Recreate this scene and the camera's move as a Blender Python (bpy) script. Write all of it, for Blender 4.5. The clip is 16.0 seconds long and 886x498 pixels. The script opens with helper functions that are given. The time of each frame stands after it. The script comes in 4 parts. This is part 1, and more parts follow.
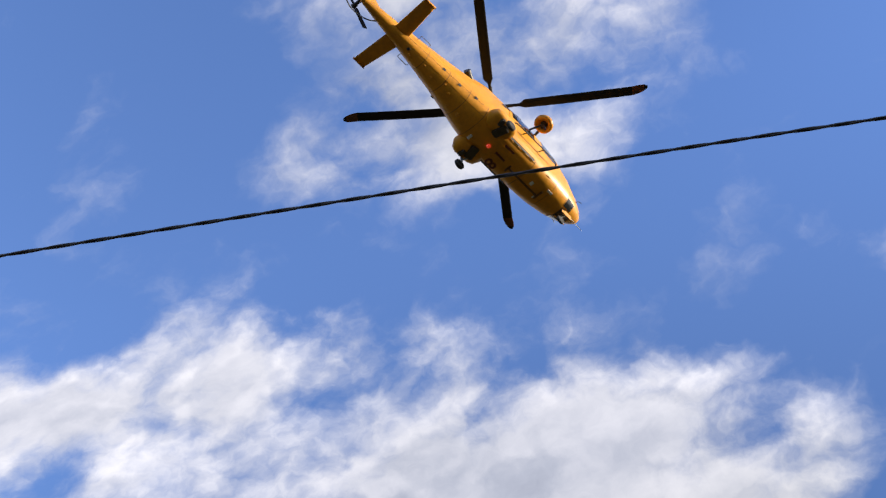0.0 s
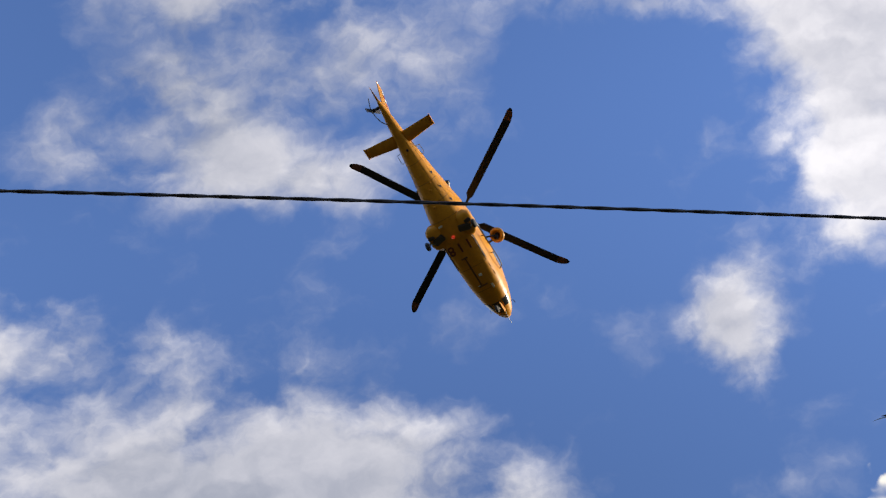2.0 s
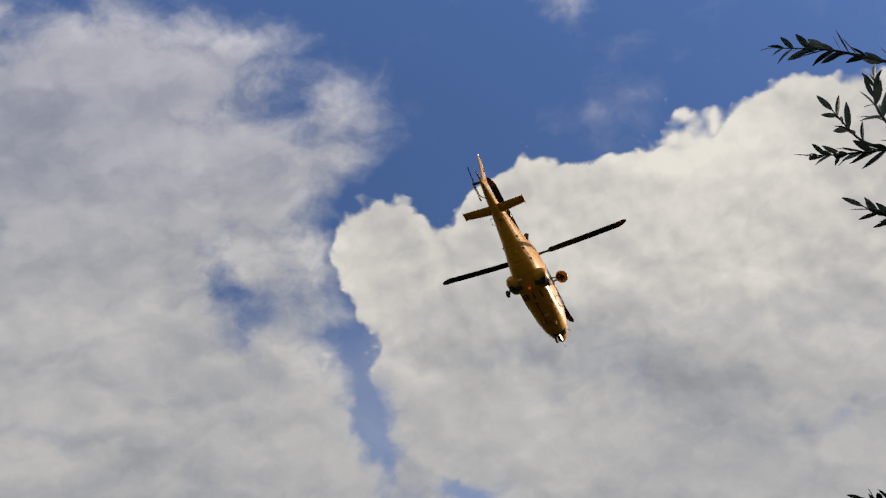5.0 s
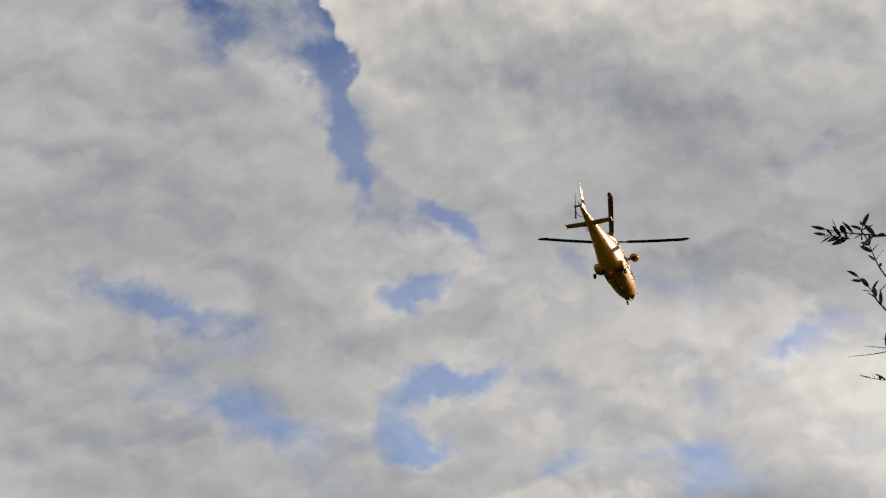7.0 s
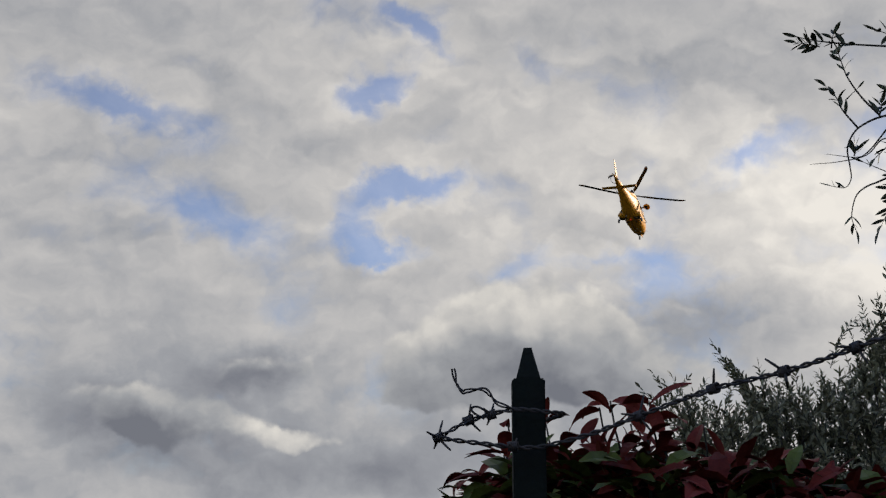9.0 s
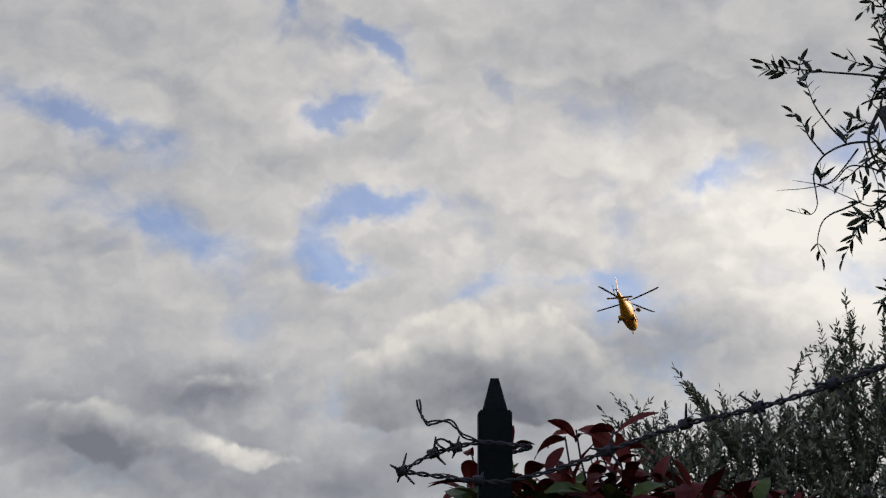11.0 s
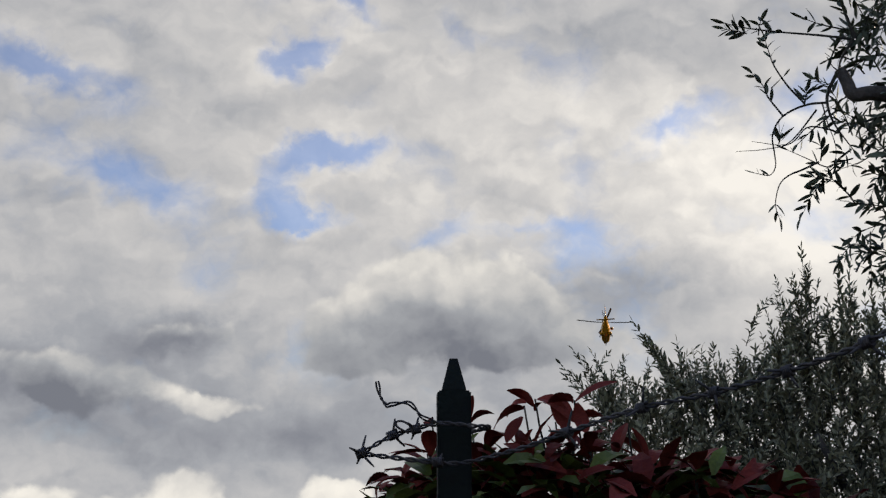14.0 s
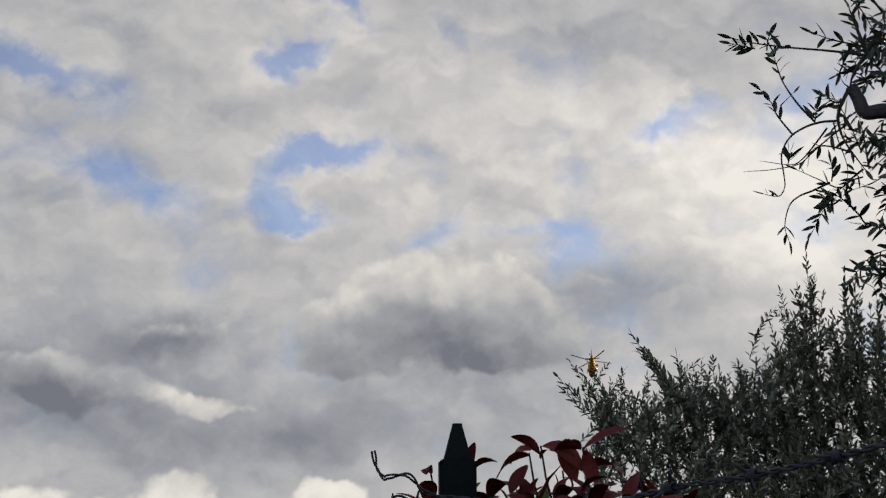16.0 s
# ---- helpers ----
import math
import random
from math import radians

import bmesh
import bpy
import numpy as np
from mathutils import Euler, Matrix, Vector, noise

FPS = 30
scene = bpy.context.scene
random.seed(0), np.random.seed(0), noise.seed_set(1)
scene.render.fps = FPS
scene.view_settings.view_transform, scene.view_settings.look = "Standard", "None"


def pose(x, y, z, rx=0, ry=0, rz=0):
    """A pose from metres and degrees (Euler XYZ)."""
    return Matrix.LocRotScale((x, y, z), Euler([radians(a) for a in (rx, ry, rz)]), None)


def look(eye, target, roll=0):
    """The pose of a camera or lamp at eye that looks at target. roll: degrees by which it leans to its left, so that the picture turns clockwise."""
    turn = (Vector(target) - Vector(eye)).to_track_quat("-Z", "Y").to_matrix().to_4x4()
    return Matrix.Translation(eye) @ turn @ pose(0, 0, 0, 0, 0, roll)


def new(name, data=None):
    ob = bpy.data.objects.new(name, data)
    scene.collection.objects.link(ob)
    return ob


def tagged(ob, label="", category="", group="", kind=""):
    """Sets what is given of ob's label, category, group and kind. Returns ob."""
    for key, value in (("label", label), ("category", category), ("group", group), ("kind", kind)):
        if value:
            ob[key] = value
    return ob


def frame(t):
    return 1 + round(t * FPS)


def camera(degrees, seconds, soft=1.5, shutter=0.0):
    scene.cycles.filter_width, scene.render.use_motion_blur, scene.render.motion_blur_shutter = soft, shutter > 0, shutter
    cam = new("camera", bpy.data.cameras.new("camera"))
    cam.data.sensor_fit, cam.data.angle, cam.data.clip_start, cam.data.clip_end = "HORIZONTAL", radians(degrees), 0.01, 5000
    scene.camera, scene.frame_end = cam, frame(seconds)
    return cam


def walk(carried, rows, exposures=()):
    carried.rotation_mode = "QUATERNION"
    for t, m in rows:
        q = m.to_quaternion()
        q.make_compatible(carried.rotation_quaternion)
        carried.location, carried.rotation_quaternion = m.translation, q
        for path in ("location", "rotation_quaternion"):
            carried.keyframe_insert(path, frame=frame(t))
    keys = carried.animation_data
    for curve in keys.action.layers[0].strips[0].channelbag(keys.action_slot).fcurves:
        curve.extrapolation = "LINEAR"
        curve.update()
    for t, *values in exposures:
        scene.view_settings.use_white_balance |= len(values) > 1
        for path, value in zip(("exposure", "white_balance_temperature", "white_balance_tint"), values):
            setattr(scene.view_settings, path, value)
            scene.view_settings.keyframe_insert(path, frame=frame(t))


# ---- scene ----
cam = camera(40.0, 16.0, soft=1.3)

PATH = [  # seconds, eye, turn
    (0.0, 0.019, -0.038, 1.547, 141.09, -5.67, 31.98),
    (0.5, 0.007, -0.002, 1.522, 144.65, -0.24, 22.76),
    (1.0, 0.020, -0.040, 1.548, 147.07, -1.78, 20.62),
    (1.5, 0.029, -0.068, 1.569, 146.99, -2.40, 19.00),
    (2.0, 0.019, -0.041, 1.549, 143.66, -2.54, 17.08),
    (2.5, 0.027, -0.064, 1.565, 140.99, -1.25, 14.85),
    (3.0, 0.000, 0.017, 1.509, 138.25, -1.10, 13.97),
    (3.5, -0.008, 0.037, 1.497, 137.73, -1.46, 13.46),
    (4.0, -0.031, 0.108, 1.447, 136.10, -0.47, 12.46),
    (4.5, 0.010, -0.013, 1.529, 131.18, 0.58, 11.76),
    (5.0, 0.022, -0.048, 1.554, 126.00, 1.64, 9.03),
    (5.2, 0.022, -0.048, 1.554, 124.53, 2.25, 8.76),
    (7.3, 0.022, -0.048, 1.554, 111.16, 0.33, 6.90),
    (7.5, 0.013, -0.047, 1.551, 110.02, 0.29, 6.71),
    (8.0, 0.008, -0.054, 1.548, 107.91, 0.10, 6.71),
    (8.5, -0.003, -0.051, 1.543, 105.40, 0.09, 6.57),
    (8.7, -0.004, -0.055, 1.538, 103.71, 0.07, 5.85),
    (11.0, -0.013, -0.016, 1.558, 104.59, -0.36, 3.09),
    (11.5, 0.003, -0.052, 1.590, 106.77, -0.24, 1.93),
    (12.0, 0.003, -0.006, 1.602, 105.48, -0.26, 1.37),
    (12.5, 0.000, 0.011, 1.603, 102.00, 0.00, -0.00),
    (13.0, -0.000, -0.001, 1.601, 102.36, 0.25, 0.58),
    (13.5, -0.005, -0.016, 1.601, 102.47, 0.08, 0.77),
    (14.0, -0.010, -0.022, 1.599, 102.14, 0.22, 1.34),
    (14.5, -0.014, -0.027, 1.596, 101.72, 0.30, 1.07),
    (15.0, -0.022, -0.012, 1.598, 101.83, 0.22, 1.39),
    (15.5, -0.022, 0.044, 1.641, 104.07, 0.66, 1.39),
    (16.0, -0.023, 0.101, 1.687, 102.20, 0.15, 1.03),
]
walk(cam, [(t, pose(*place)) for t, *place in PATH],
     exposures=[(0.0, 1.25), (0.5, 1.2), (1.0, 1.05), (2.0, 0.9), (3.5, 0.82), (4.2, 0.7), (5.0, 0.45), (7.3, 0.4), (8.5, 0.5), (11.0, 0.66), (12.0, 0.56), (12.5, 0.62), (13.5, 0.7), (14.5, 0.68), (16.0, 0.58)])

# ---- sky and sun ----
SUN_AZ, SUN_EL = 58.0, 20.0          # degrees to the right of straight ahead, and up
sun_way = Vector((math.sin(radians(SUN_AZ)) * math.cos(radians(SUN_EL)),
                  math.cos(radians(SUN_AZ)) * math.cos(radians(SUN_EL)), math.sin(radians(SUN_EL))))
sun = new("sun", bpy.data.lights.new("sun", "SUN"))
sun.data.energy, sun.data.angle, sun.data.color = 3.6, radians(0.6), (1.0, 0.86, 0.66)
sun.matrix_world = look((30, 20, 20), Vector((30, 20, 20)) - sun_way)

# clouds: across and up in degrees, half widths, lean, weight
SOFT_CLOUDS = [
    (-20.0, 69.6, 2.5, 3.4, 44, .36), (-22.2, 64.0, 4.8, 2.5, -1, .66), (-14.8, 66.0, 5.3, 2.4, -37, .5), (-18.1, 60.6, 4.0, 1.8, -16, .35),
    (-0.4, 65.8, 7.4, 1.9, -16, .5), (-14.4, 58.0, 4.5, 2.1, 49, .12), (-42.1, 57.1, 5.9, 3.7, -31, .9), (-31.9, 55.6, 4.0, 2.3, -26, .5),
    (-26.9, 45.5, 8.8, 6.0, -32, .78), (-17.0, 42.1, 6.5, 4.5, -19, .62), (-18.2, 42.4, 8.0, 3.8, -40, .3), (-23.0, 35.0, 6.9, 8.0, -7, .8),
    (8.8, 61.0, 4.2, 5.2, -15, 1.0), (12.5, 56.5, 3.6, 4.6, -10, .9), (6.9, 54.2, 2.1, 3.2, -12, .6), (0.3, 49.0, 1.9, 2.6, 5, .7)]
PUFFS = [
    (9.4, 35.2, 8.0, 5.6, 4, 1.5), (0.9, 37.2, 2.6, 1.9, -7, .8), (-2.9, 37.4, 1.8, 1.8, -7, .9), (-9.4, 36.8, 1.9, 2.0, -7, .8), (-1.4, 31.5, 9.0, 4.6, -6, 1.3),
    (-2.3, 10.0, 3.9, 2.4, 0, 1.0), (2.6, 8.4, 4.5, 2.1, 0, 1.0), (-5.9, 7.8, 2.4, 2.0, 0, .8), (-13.1, 8.3, 2.7, 1.0, 0, .62), (-18.4, 6.1, 3.2, 1.5, -14, 1.0)]
WHITE_PUFFS = [(-12.2, 5.1, 2.8, .8, -10, .66), (-13.4, .8, 2.6, 1.1, 0, .75), (-6.2, .8, 2.2, .9, 0, .7), (-19.5, .8, 2.5, 1.0, 0, .5)]
GAPS = [
    (-16.6, 35.9, 1.1, 3.2, 14, 0.55), (-10.5, 30.3, 1.3, 2.6, 4, 0.68), (-7.5, 38.8, 1.6, 1.3, -7, 0.6),
    (-19.4, 21, 3.12, 0.91, -19, 1.04), (-7.9, 21.1, 1.8, 0.91, 18, 0.982), (-6.7, 16.7, 2.52, 0.715, 6, 1.05),
    (-16.3, 15.7, 3.84, 1.04, -18, 0.695), (-9, 14.7, 1.2, 1.3, -12, 0.867), (-7.7, 13.5, 1.8, 0.52, -2, 0.867),
    (3.1, 13.3, 2.88, 0.5, -2, 0.4), (5.2, 11.8, 1.3, 0.95, 0, 0.42), (9.4, 17.7, 1.8, 0.91, 29, 0.867), (-10.5, 27.6, 0.6, 1.6, 7, 0.8),
    (-1.2, 12.8, 1.92, 0.6, 3, 0.4), (7.1, 12.3, 1.92, 0.6, -2, 0.35), (-5.7, 24, 1.92, 0.52, -38, 0.695)]
GREY_BASES = [
    (0.3, 7.4, 6.6, 2.6, 3, .55), (-13.1, 8.0, 2.9, 1.0, 0, .95), (-18.4, 5.6, 3.5, 1.5, -16, .9), (9.6, 10.0, 6.9, 1.8, 0, .6), (-9.0, 3.6, 6.9, 1.1, 0, .5),
    (6.1, 24.6, 7.4, 3.6, -3, .4), (-22.2, 26.7, 8.0, 3.2, -3, .3), (-26.0, 44.0, 8.0, 5.3, -10, .5), (5.4, 29.5, 8.0, 2.4, -6, .15), (-12.0, 25.0, 4.0, 3.0, 0, .2), (-14.0, 3.5, 12.0, 3.6, 0, .55), (-21.5, 66.5, 6.0, 5.0, 0, .8), (-21.0, 15.0, 6.0, 9.0, 0, .3)]
BRIGHT_TOPS = [
    (10.5, 16.6, 4.3, 3.2, -2, .5), (14.0, 14.9, 6.9, 3.7, 0, .5), (6.5, 38.9, 5.4, 2.8, -7, 1.1), (-1.5, 35.5, 3.5, 2.2, 0, .6), (7.5, 33.5, 8.0, 3.6, 0, .8), (6.4, 56.4, 3.6, 6.7, -15, .9), (2.0, 17.0, 8.0, 4.0, 0, .3), (16.0, 12.0, 5.0, 4.0, 0, .9)]


class Nodes:
    """Short hand for a node tree."""
    def __init__(self, tree):
        self.tree = tree
        tree.nodes.clear()

    def add(self, kind, inputs=(), **settings):
        n = self.tree.nodes.new(kind)
        for k, v in settings.items():
            setattr(n, k, v)
        for k, v in dict(inputs).items():
            if isinstance(v, bpy.types.NodeSocket):
                self.tree.links.new(v, n.inputs[k])
            else:
                n.inputs[k].default_value = v
        return n

    def math(self, op, a, b=0.0, c=0.0):
        return self.add("ShaderNodeMath", {0: a, 1: b, 2: c}, operation=op).outputs[0]

    def vec(self, op, a, b=(0, 0, 0)):
        return self.add("ShaderNodeVectorMath", {0: a, 1: b}, operation=op)

    def noise(self, vector, scale, detail=4.0, rough=0.55, lac=2.0):
        return self.add("ShaderNodeTexNoise", {"Vector": vector, "Scale": scale, "Detail": detail, "Roughness": rough, "Lacunarity": lac})

    def ramp(self, value, lo, hi, a=0.0, b=1.0, smooth=True):
        n = self.add("ShaderNodeMapRange", {0: value, 1: lo, 2: hi, 3: a, 4: b})
        n.interpolation_type = "SMOOTHSTEP" if smooth else "LINEAR"
        return n.outputs[0]

    def mix(self, fac, a, b, blend="MIX"):
        n = self.add("ShaderNodeMix", data_type="RGBA", blend_type=blend)
        for i, v in ((0, fac), (6, a), (7, b)):
            if isinstance(v, bpy.types.NodeSocket):
                self.tree.links.new(v, n.inputs[i])
            else:
                n.inputs[i].default_value = v
        return n.outputs[2]


def sky_world():
    world = bpy.data.worlds.new("sky")
    world.use_nodes = True
    scene.world = world
    g = Nodes(world.node_tree)
    way = g.add("ShaderNodeTexCoord").outputs["Generated"]
    s = g.add("ShaderNodeSeparateXYZ", {0: way})
    across = g.math("MULTIPLY", g.math("ARCSINE", s.outputs[0]), 57.2958)
    up = g.math("MULTIPLY", g.math("ARCTAN2", s.outputs[2], s.outputs[1]), 57.2958)
    p = g.add("ShaderNodeCombineXYZ", {0: across, 1: up, 2: 0.0}).outputs[0]
    # ragged edges: bend the plane at two sizes
    def bend(at, scale, size, detail):
        n = g.noise(at, scale, detail, 0.6).outputs["Color"]
        return g.vec("MULTIPLY", g.vec("SUBTRACT", n, (0.5, 0.5, 0.5)).outputs[0], (size, size, 0)).outputs[0]
    wide, close = bend(p, 0.2, 2.6, 3.0), bend(p, 0.6, 2.4, 6.0)
    q = g.vec("ADD", g.vec("ADD", p, wide).outputs[0], close).outputs[0]
    q2 = g.vec("ADD", g.vec("ADD", p, bend(p, 0.28, 1.6, 2.0)).outputs[0], bend(p, 1.2, 0.6, 7.0)).outputs[0]

    q3 = g.vec("ADD", p, g.vec("ADD", bend(p, 0.35, 2.6, 3.0), bend(p, 0.9, 1.5, 6.0)).outputs[0]).outputs[0]

    def blobs(rows, acc=0.0, on=q):
        for u, v, ru, rv, lean, weight in rows:
            m = g.add("ShaderNodeMapping", {"Vector": on, "Location": (u, v, 0), "Rotation": (0, 0, radians(lean)), "Scale": (ru, rv, 1)}, vector_type="TEXTURE").outputs[0]
            d = g.vec("DOT_PRODUCT", m, m).outputs["Value"]
            acc = g.math("MULTIPLY_ADD", g.math("POWER", 0.45, d), weight, acc)
        return acc

    def cells(at, scale):
        return g.add("ShaderNodeTexVoronoi", {"Vector": at, "Scale": scale, "Smoothness": 0.8, "Randomness": 1.0}, feature="SMOOTH_F1").outputs["Distance"]

    # soft layer, flatter towards the horizon
    flat = g.vec("MULTIPLY", p, (1.0, 1.25, 1.0)).outputs[0]
    swirl = g.vec("ADD", bend(p, 0.35, 2.6, 3.0), bend(p, 1.1, 0.8, 3.0)).outputs[0]
    fine = g.noise(g.vec("ADD", flat, swirl).outputs[0], 0.15, 7.0, 0.55).outputs[0]
    fine2 = g.noise(g.vec("ADD", g.vec("ADD", flat, (0.5, 1.0, 0.0)).outputs[0], swirl).outputs[0], 0.15, 7.0, 0.55).outputs[0]
    relief = g.math("SUBTRACT", fine, fine2)
    # rounded heaps side by side with thin creases between them
    tilted = g.add("ShaderNodeMapping", {"Vector": g.vec("ADD", p, g.vec("ADD", bend(p, 0.12, 6.0, 3.0), bend(p, 0.5, 2.2, 6.0)).outputs[0]).outputs[0], "Rotation": (0, 0, radians(-14)), "Scale": (0.8, 1.7, 1.0)}).outputs[0]
    lumps = g.math("MULTIPLY_ADD", cells(tilted, 0.55), 0.4, g.math("MULTIPLY", cells(tilted, 0.20), 0.6))
    crease = g.ramp(lumps, 0.42, 0.62)
    low = g.ramp(up, 36.0, 28.0, 0.0, 1.0)
    # broken cloud, added unseen on both sides and behind to temper the light
    beside = g.ramp(g.math("ABSOLUTE", g.math("ADD", across, 13.0)), 38.0, 52.0, 0.0, 0.7)
    behind = g.ramp(up, 84.0, 115.0, 0.0, 0.4)
    around = g.math("MAXIMUM", g.math("MULTIPLY", low, 0.95), g.math("MAXIMUM", beside, behind))
    cover = blobs(SOFT_CLOUDS, around)
    cover = g.math("MULTIPLY_ADD", blobs(GAPS, 0.0, q3), -1.0, g.math("MINIMUM", cover, 1.05))
    body = g.math("MULTIPLY_ADD", g.math("MULTIPLY_ADD", fine, 2.2, -1.1), g.ramp(cover, 0.0, 0.35, 0.62, 1.0), cover)
    body = g.math("MULTIPLY_ADD", g.math("SUBTRACT", 0.46, lumps), g.ramp(cover, 0.0, 0.8, 0.0, 0.75), body)
    thin = g.ramp(body, 0.06, 0.82, 0.0, 0.95)
    veil = g.ramp(body, 0.04, 0.86, 0.34, 1.0)
    density = g.add("ShaderNodeMix", {0: low, 2: thin, 3: veil}).outputs[0]
    shade, bright = blobs(GREY_BASES), blobs(BRIGHT_TOPS)
    tone = g.math("MULTIPLY_ADD", shade, -0.32, 0.71)
    tone = g.math("MULTIPLY_ADD", bright, 0.27, tone)
    tone = g.math("MULTIPLY_ADD", relief, 0.9, tone)
    tone = g.math("MULTIPLY_ADD", crease, -0.11, g.math("ADD", tone, 0.03))
    tone = g.math("MULTIPLY_ADD", g.ramp(body, 0.5, 1.5), -0.10, tone)

    def colours(value):
        n = g.add("ShaderNodeValToRGB", {0: g.math("MINIMUM", g.math("MAXIMUM", value, 0.12), 1.0)})
        e = n.color_ramp.elements
        e[0].position, e[0].color = 0.1, (0.19, 0.20, 0.235, 1)
        e[1].position, e[1].color = 1.0, (1.0, 0.95, 0.86, 1)
        for at, c in ((0.45, (0.40, 0.41, 0.43, 1)), (0.72, (0.655, 0.637, 0.612, 1))):
            e.new(at).color = c
        return n.outputs[0]

    # heaped layer in front: round heads, bright where they face the sun, fading out below
    def heads_at(at):
        return g.math("ADD", g.math("MULTIPLY", cells(at, 0.30), -0.55), g.math("ADD", g.math("MULTIPLY", cells(at, 0.8), -0.30), g.math("MULTIPLY", cells(at, 2.0), -0.12)))
    heads = heads_at(q2)
    lit = g.math("SUBTRACT", heads, heads_at(g.vec("ADD", q2, (0.3, 0.6, 0.0)).outputs[0]))
    white = blobs(WHITE_PUFFS, 0.0, q2)
    tall = g.math("ADD", blobs(PUFFS[:5], 0.0, q2), g.math("ADD", heads, 0.42))
    squat = g.math("ADD", blobs(PUFFS[5:], white, q2), g.math("ADD", heads, 0.40))
    puff = g.math("MAXIMUM", tall, squat)
    heap = g.math("MAXIMUM", g.math("MULTIPLY", g.ramp(tall, 0.44, 0.55), g.ramp(up, 25.0, 33.0)), g.ramp(squat, 0.38, 0.60))
    tone2 = g.math("MULTIPLY_ADD", shade, -0.40, g.ramp(puff, 0.42, 1.3, 0.84, 0.68))
    tone2 = g.math("MULTIPLY_ADD", low, -0.13, g.math("MULTIPLY_ADD", lit, 0.50, tone2))
    tone2 = g.math("MULTIPLY_ADD", relief, 0.8, g.math("MULTIPLY_ADD", bright, 0.16, tone2))
    tone2 = g.math("MULTIPLY_ADD", white, 0.05, tone2)
    above = g.vec("ADD", q2, (0.2, 0.8, 0.0)).outputs[0]
    rim = g.math("SUBTRACT", squat, g.math("ADD", blobs(PUFFS[5:], 0.0, above), g.math("ADD", heads, 0.40)))
    tone2 = g.math("MULTIPLY_ADD", rim, 0.60, tone2)
    air = g.add("ShaderNodeTexSky", sky_type="NISHITA", sun_disc=False, sun_elevation=radians(SUN_EL), sun_rotation=radians(SUN_AZ),
                air_density=1.0, dust_density=0.2, ozone_density=3.0)
    blue = g.mix(1.0, air.outputs[0], (0.815, 0.865, 1.10, 1), "MULTIPLY")
    b_air = g.add("ShaderNodeBackground", {"Color": blue, "Strength": g.math("MULTIPLY_ADD", low, 0.014, g.ramp(up, 36.0, 62.0, 0.070, 0.122))})
    high = g.ramp(up, 34.0, 46.0)
    b_soft = g.add("ShaderNodeBackground", {"Color": g.mix(1.0, colours(tone), g.mix(high, (0.998, 1.0, 1.02, 1), (0.97, 0.99, 1.12, 1)), "MULTIPLY"), "Strength": 0.58})
    b_heap = g.add("ShaderNodeBackground", {"Color": colours(tone2), "Strength": 0.58})
    both = g.add("ShaderNodeMixShader", {0: density, 1: b_air.outputs[0], 2: b_soft.outputs[0]})
    both = g.add("ShaderNodeMixShader", {0: heap, 1: both.outputs[0], 2: b_heap.outputs[0]})
    g.add("ShaderNodeOutputWorld", {0: both.outputs[0]})


sky_world()


# ---- materials ----
def material(name, colour, rough=0.5, metal=0.0, vary=0.15, scale=6.0, bump=0.0, bump_scale=40.0, each=0.0, island=0.0, sheen=0.5, other=None, coat=0.0, glow=0.0, through_light=0.0):
    """A surface with stains at two sizes, fine relief, and a tint that differs piece by piece."""
    m = bpy.data.materials.new(name)
    m.use_nodes = True
    g = Nodes(m.node_tree)
    at = g.add("ShaderNodeTexCoord").outputs["Object"]
    big, small = g.noise(at, scale, 3.0), g.noise(at, scale * 9, 4.0)
    blend = g.math("MULTIPLY_ADD", small.outputs[0], 0.4, g.math("MULTIPLY", big.outputs[0], 0.6))
    dark = (*[c * (1 - vary) for c in colour], 1)
    lite = (*[min(1, c * (1 + vary)) for c in colour], 1)
    col = g.mix(g.ramp(blend, 0.3, 0.7), dark, lite)
    if other:
        col = g.mix(g.ramp(big.outputs[0], 0.5, 0.62), col, (*other, 1))
    if each or island:
        r = g.add("ShaderNodeObjectInfo").outputs["Random"] if each else g.add("ShaderNodeNewGeometry").outputs["Random Per Island"]
        k = each or island
        col = g.mix(1.0, col, g.add("ShaderNodeCombineColor", {i: g.math("MULTIPLY_ADD", r, 2 * k, 1 - k) for i in range(3)}).outputs[0], "MULTIPLY")
    b = g.add("ShaderNodeBsdfPrincipled", {"Base Color": col, "Metallic": metal, "Specular IOR Level": sheen, "Coat Weight": coat, "Coat Roughness": 0.15})
    g.tree.links.new(g.ramp(blend, 0.2, 0.8, max(0.02, rough - 0.08), min(1, rough + 0.08)), b.inputs["Roughness"])
    if glow:
        b.inputs["Emission Color"].default_value, b.inputs["Emission Strength"].default_value = (*colour, 1), glow
    if bump:
        n = g.add("ShaderNodeBump", {"Height": g.noise(at, bump_scale, 5.0).outputs[0], "Strength": bump, "Distance": 0.01})
        g.tree.links.new(n.outputs[0], b.inputs["Normal"])
    out = b.outputs[0]
    if through_light:
        tr = g.add("ShaderNodeBsdfTranslucent", {"Color": col})
        out = g.add("ShaderNodeMixShader", {0: through_light, 1: out, 2: tr.outputs[0]}).outputs[0]
    g.add("ShaderNodeOutputMaterial", {0: out})
    return m


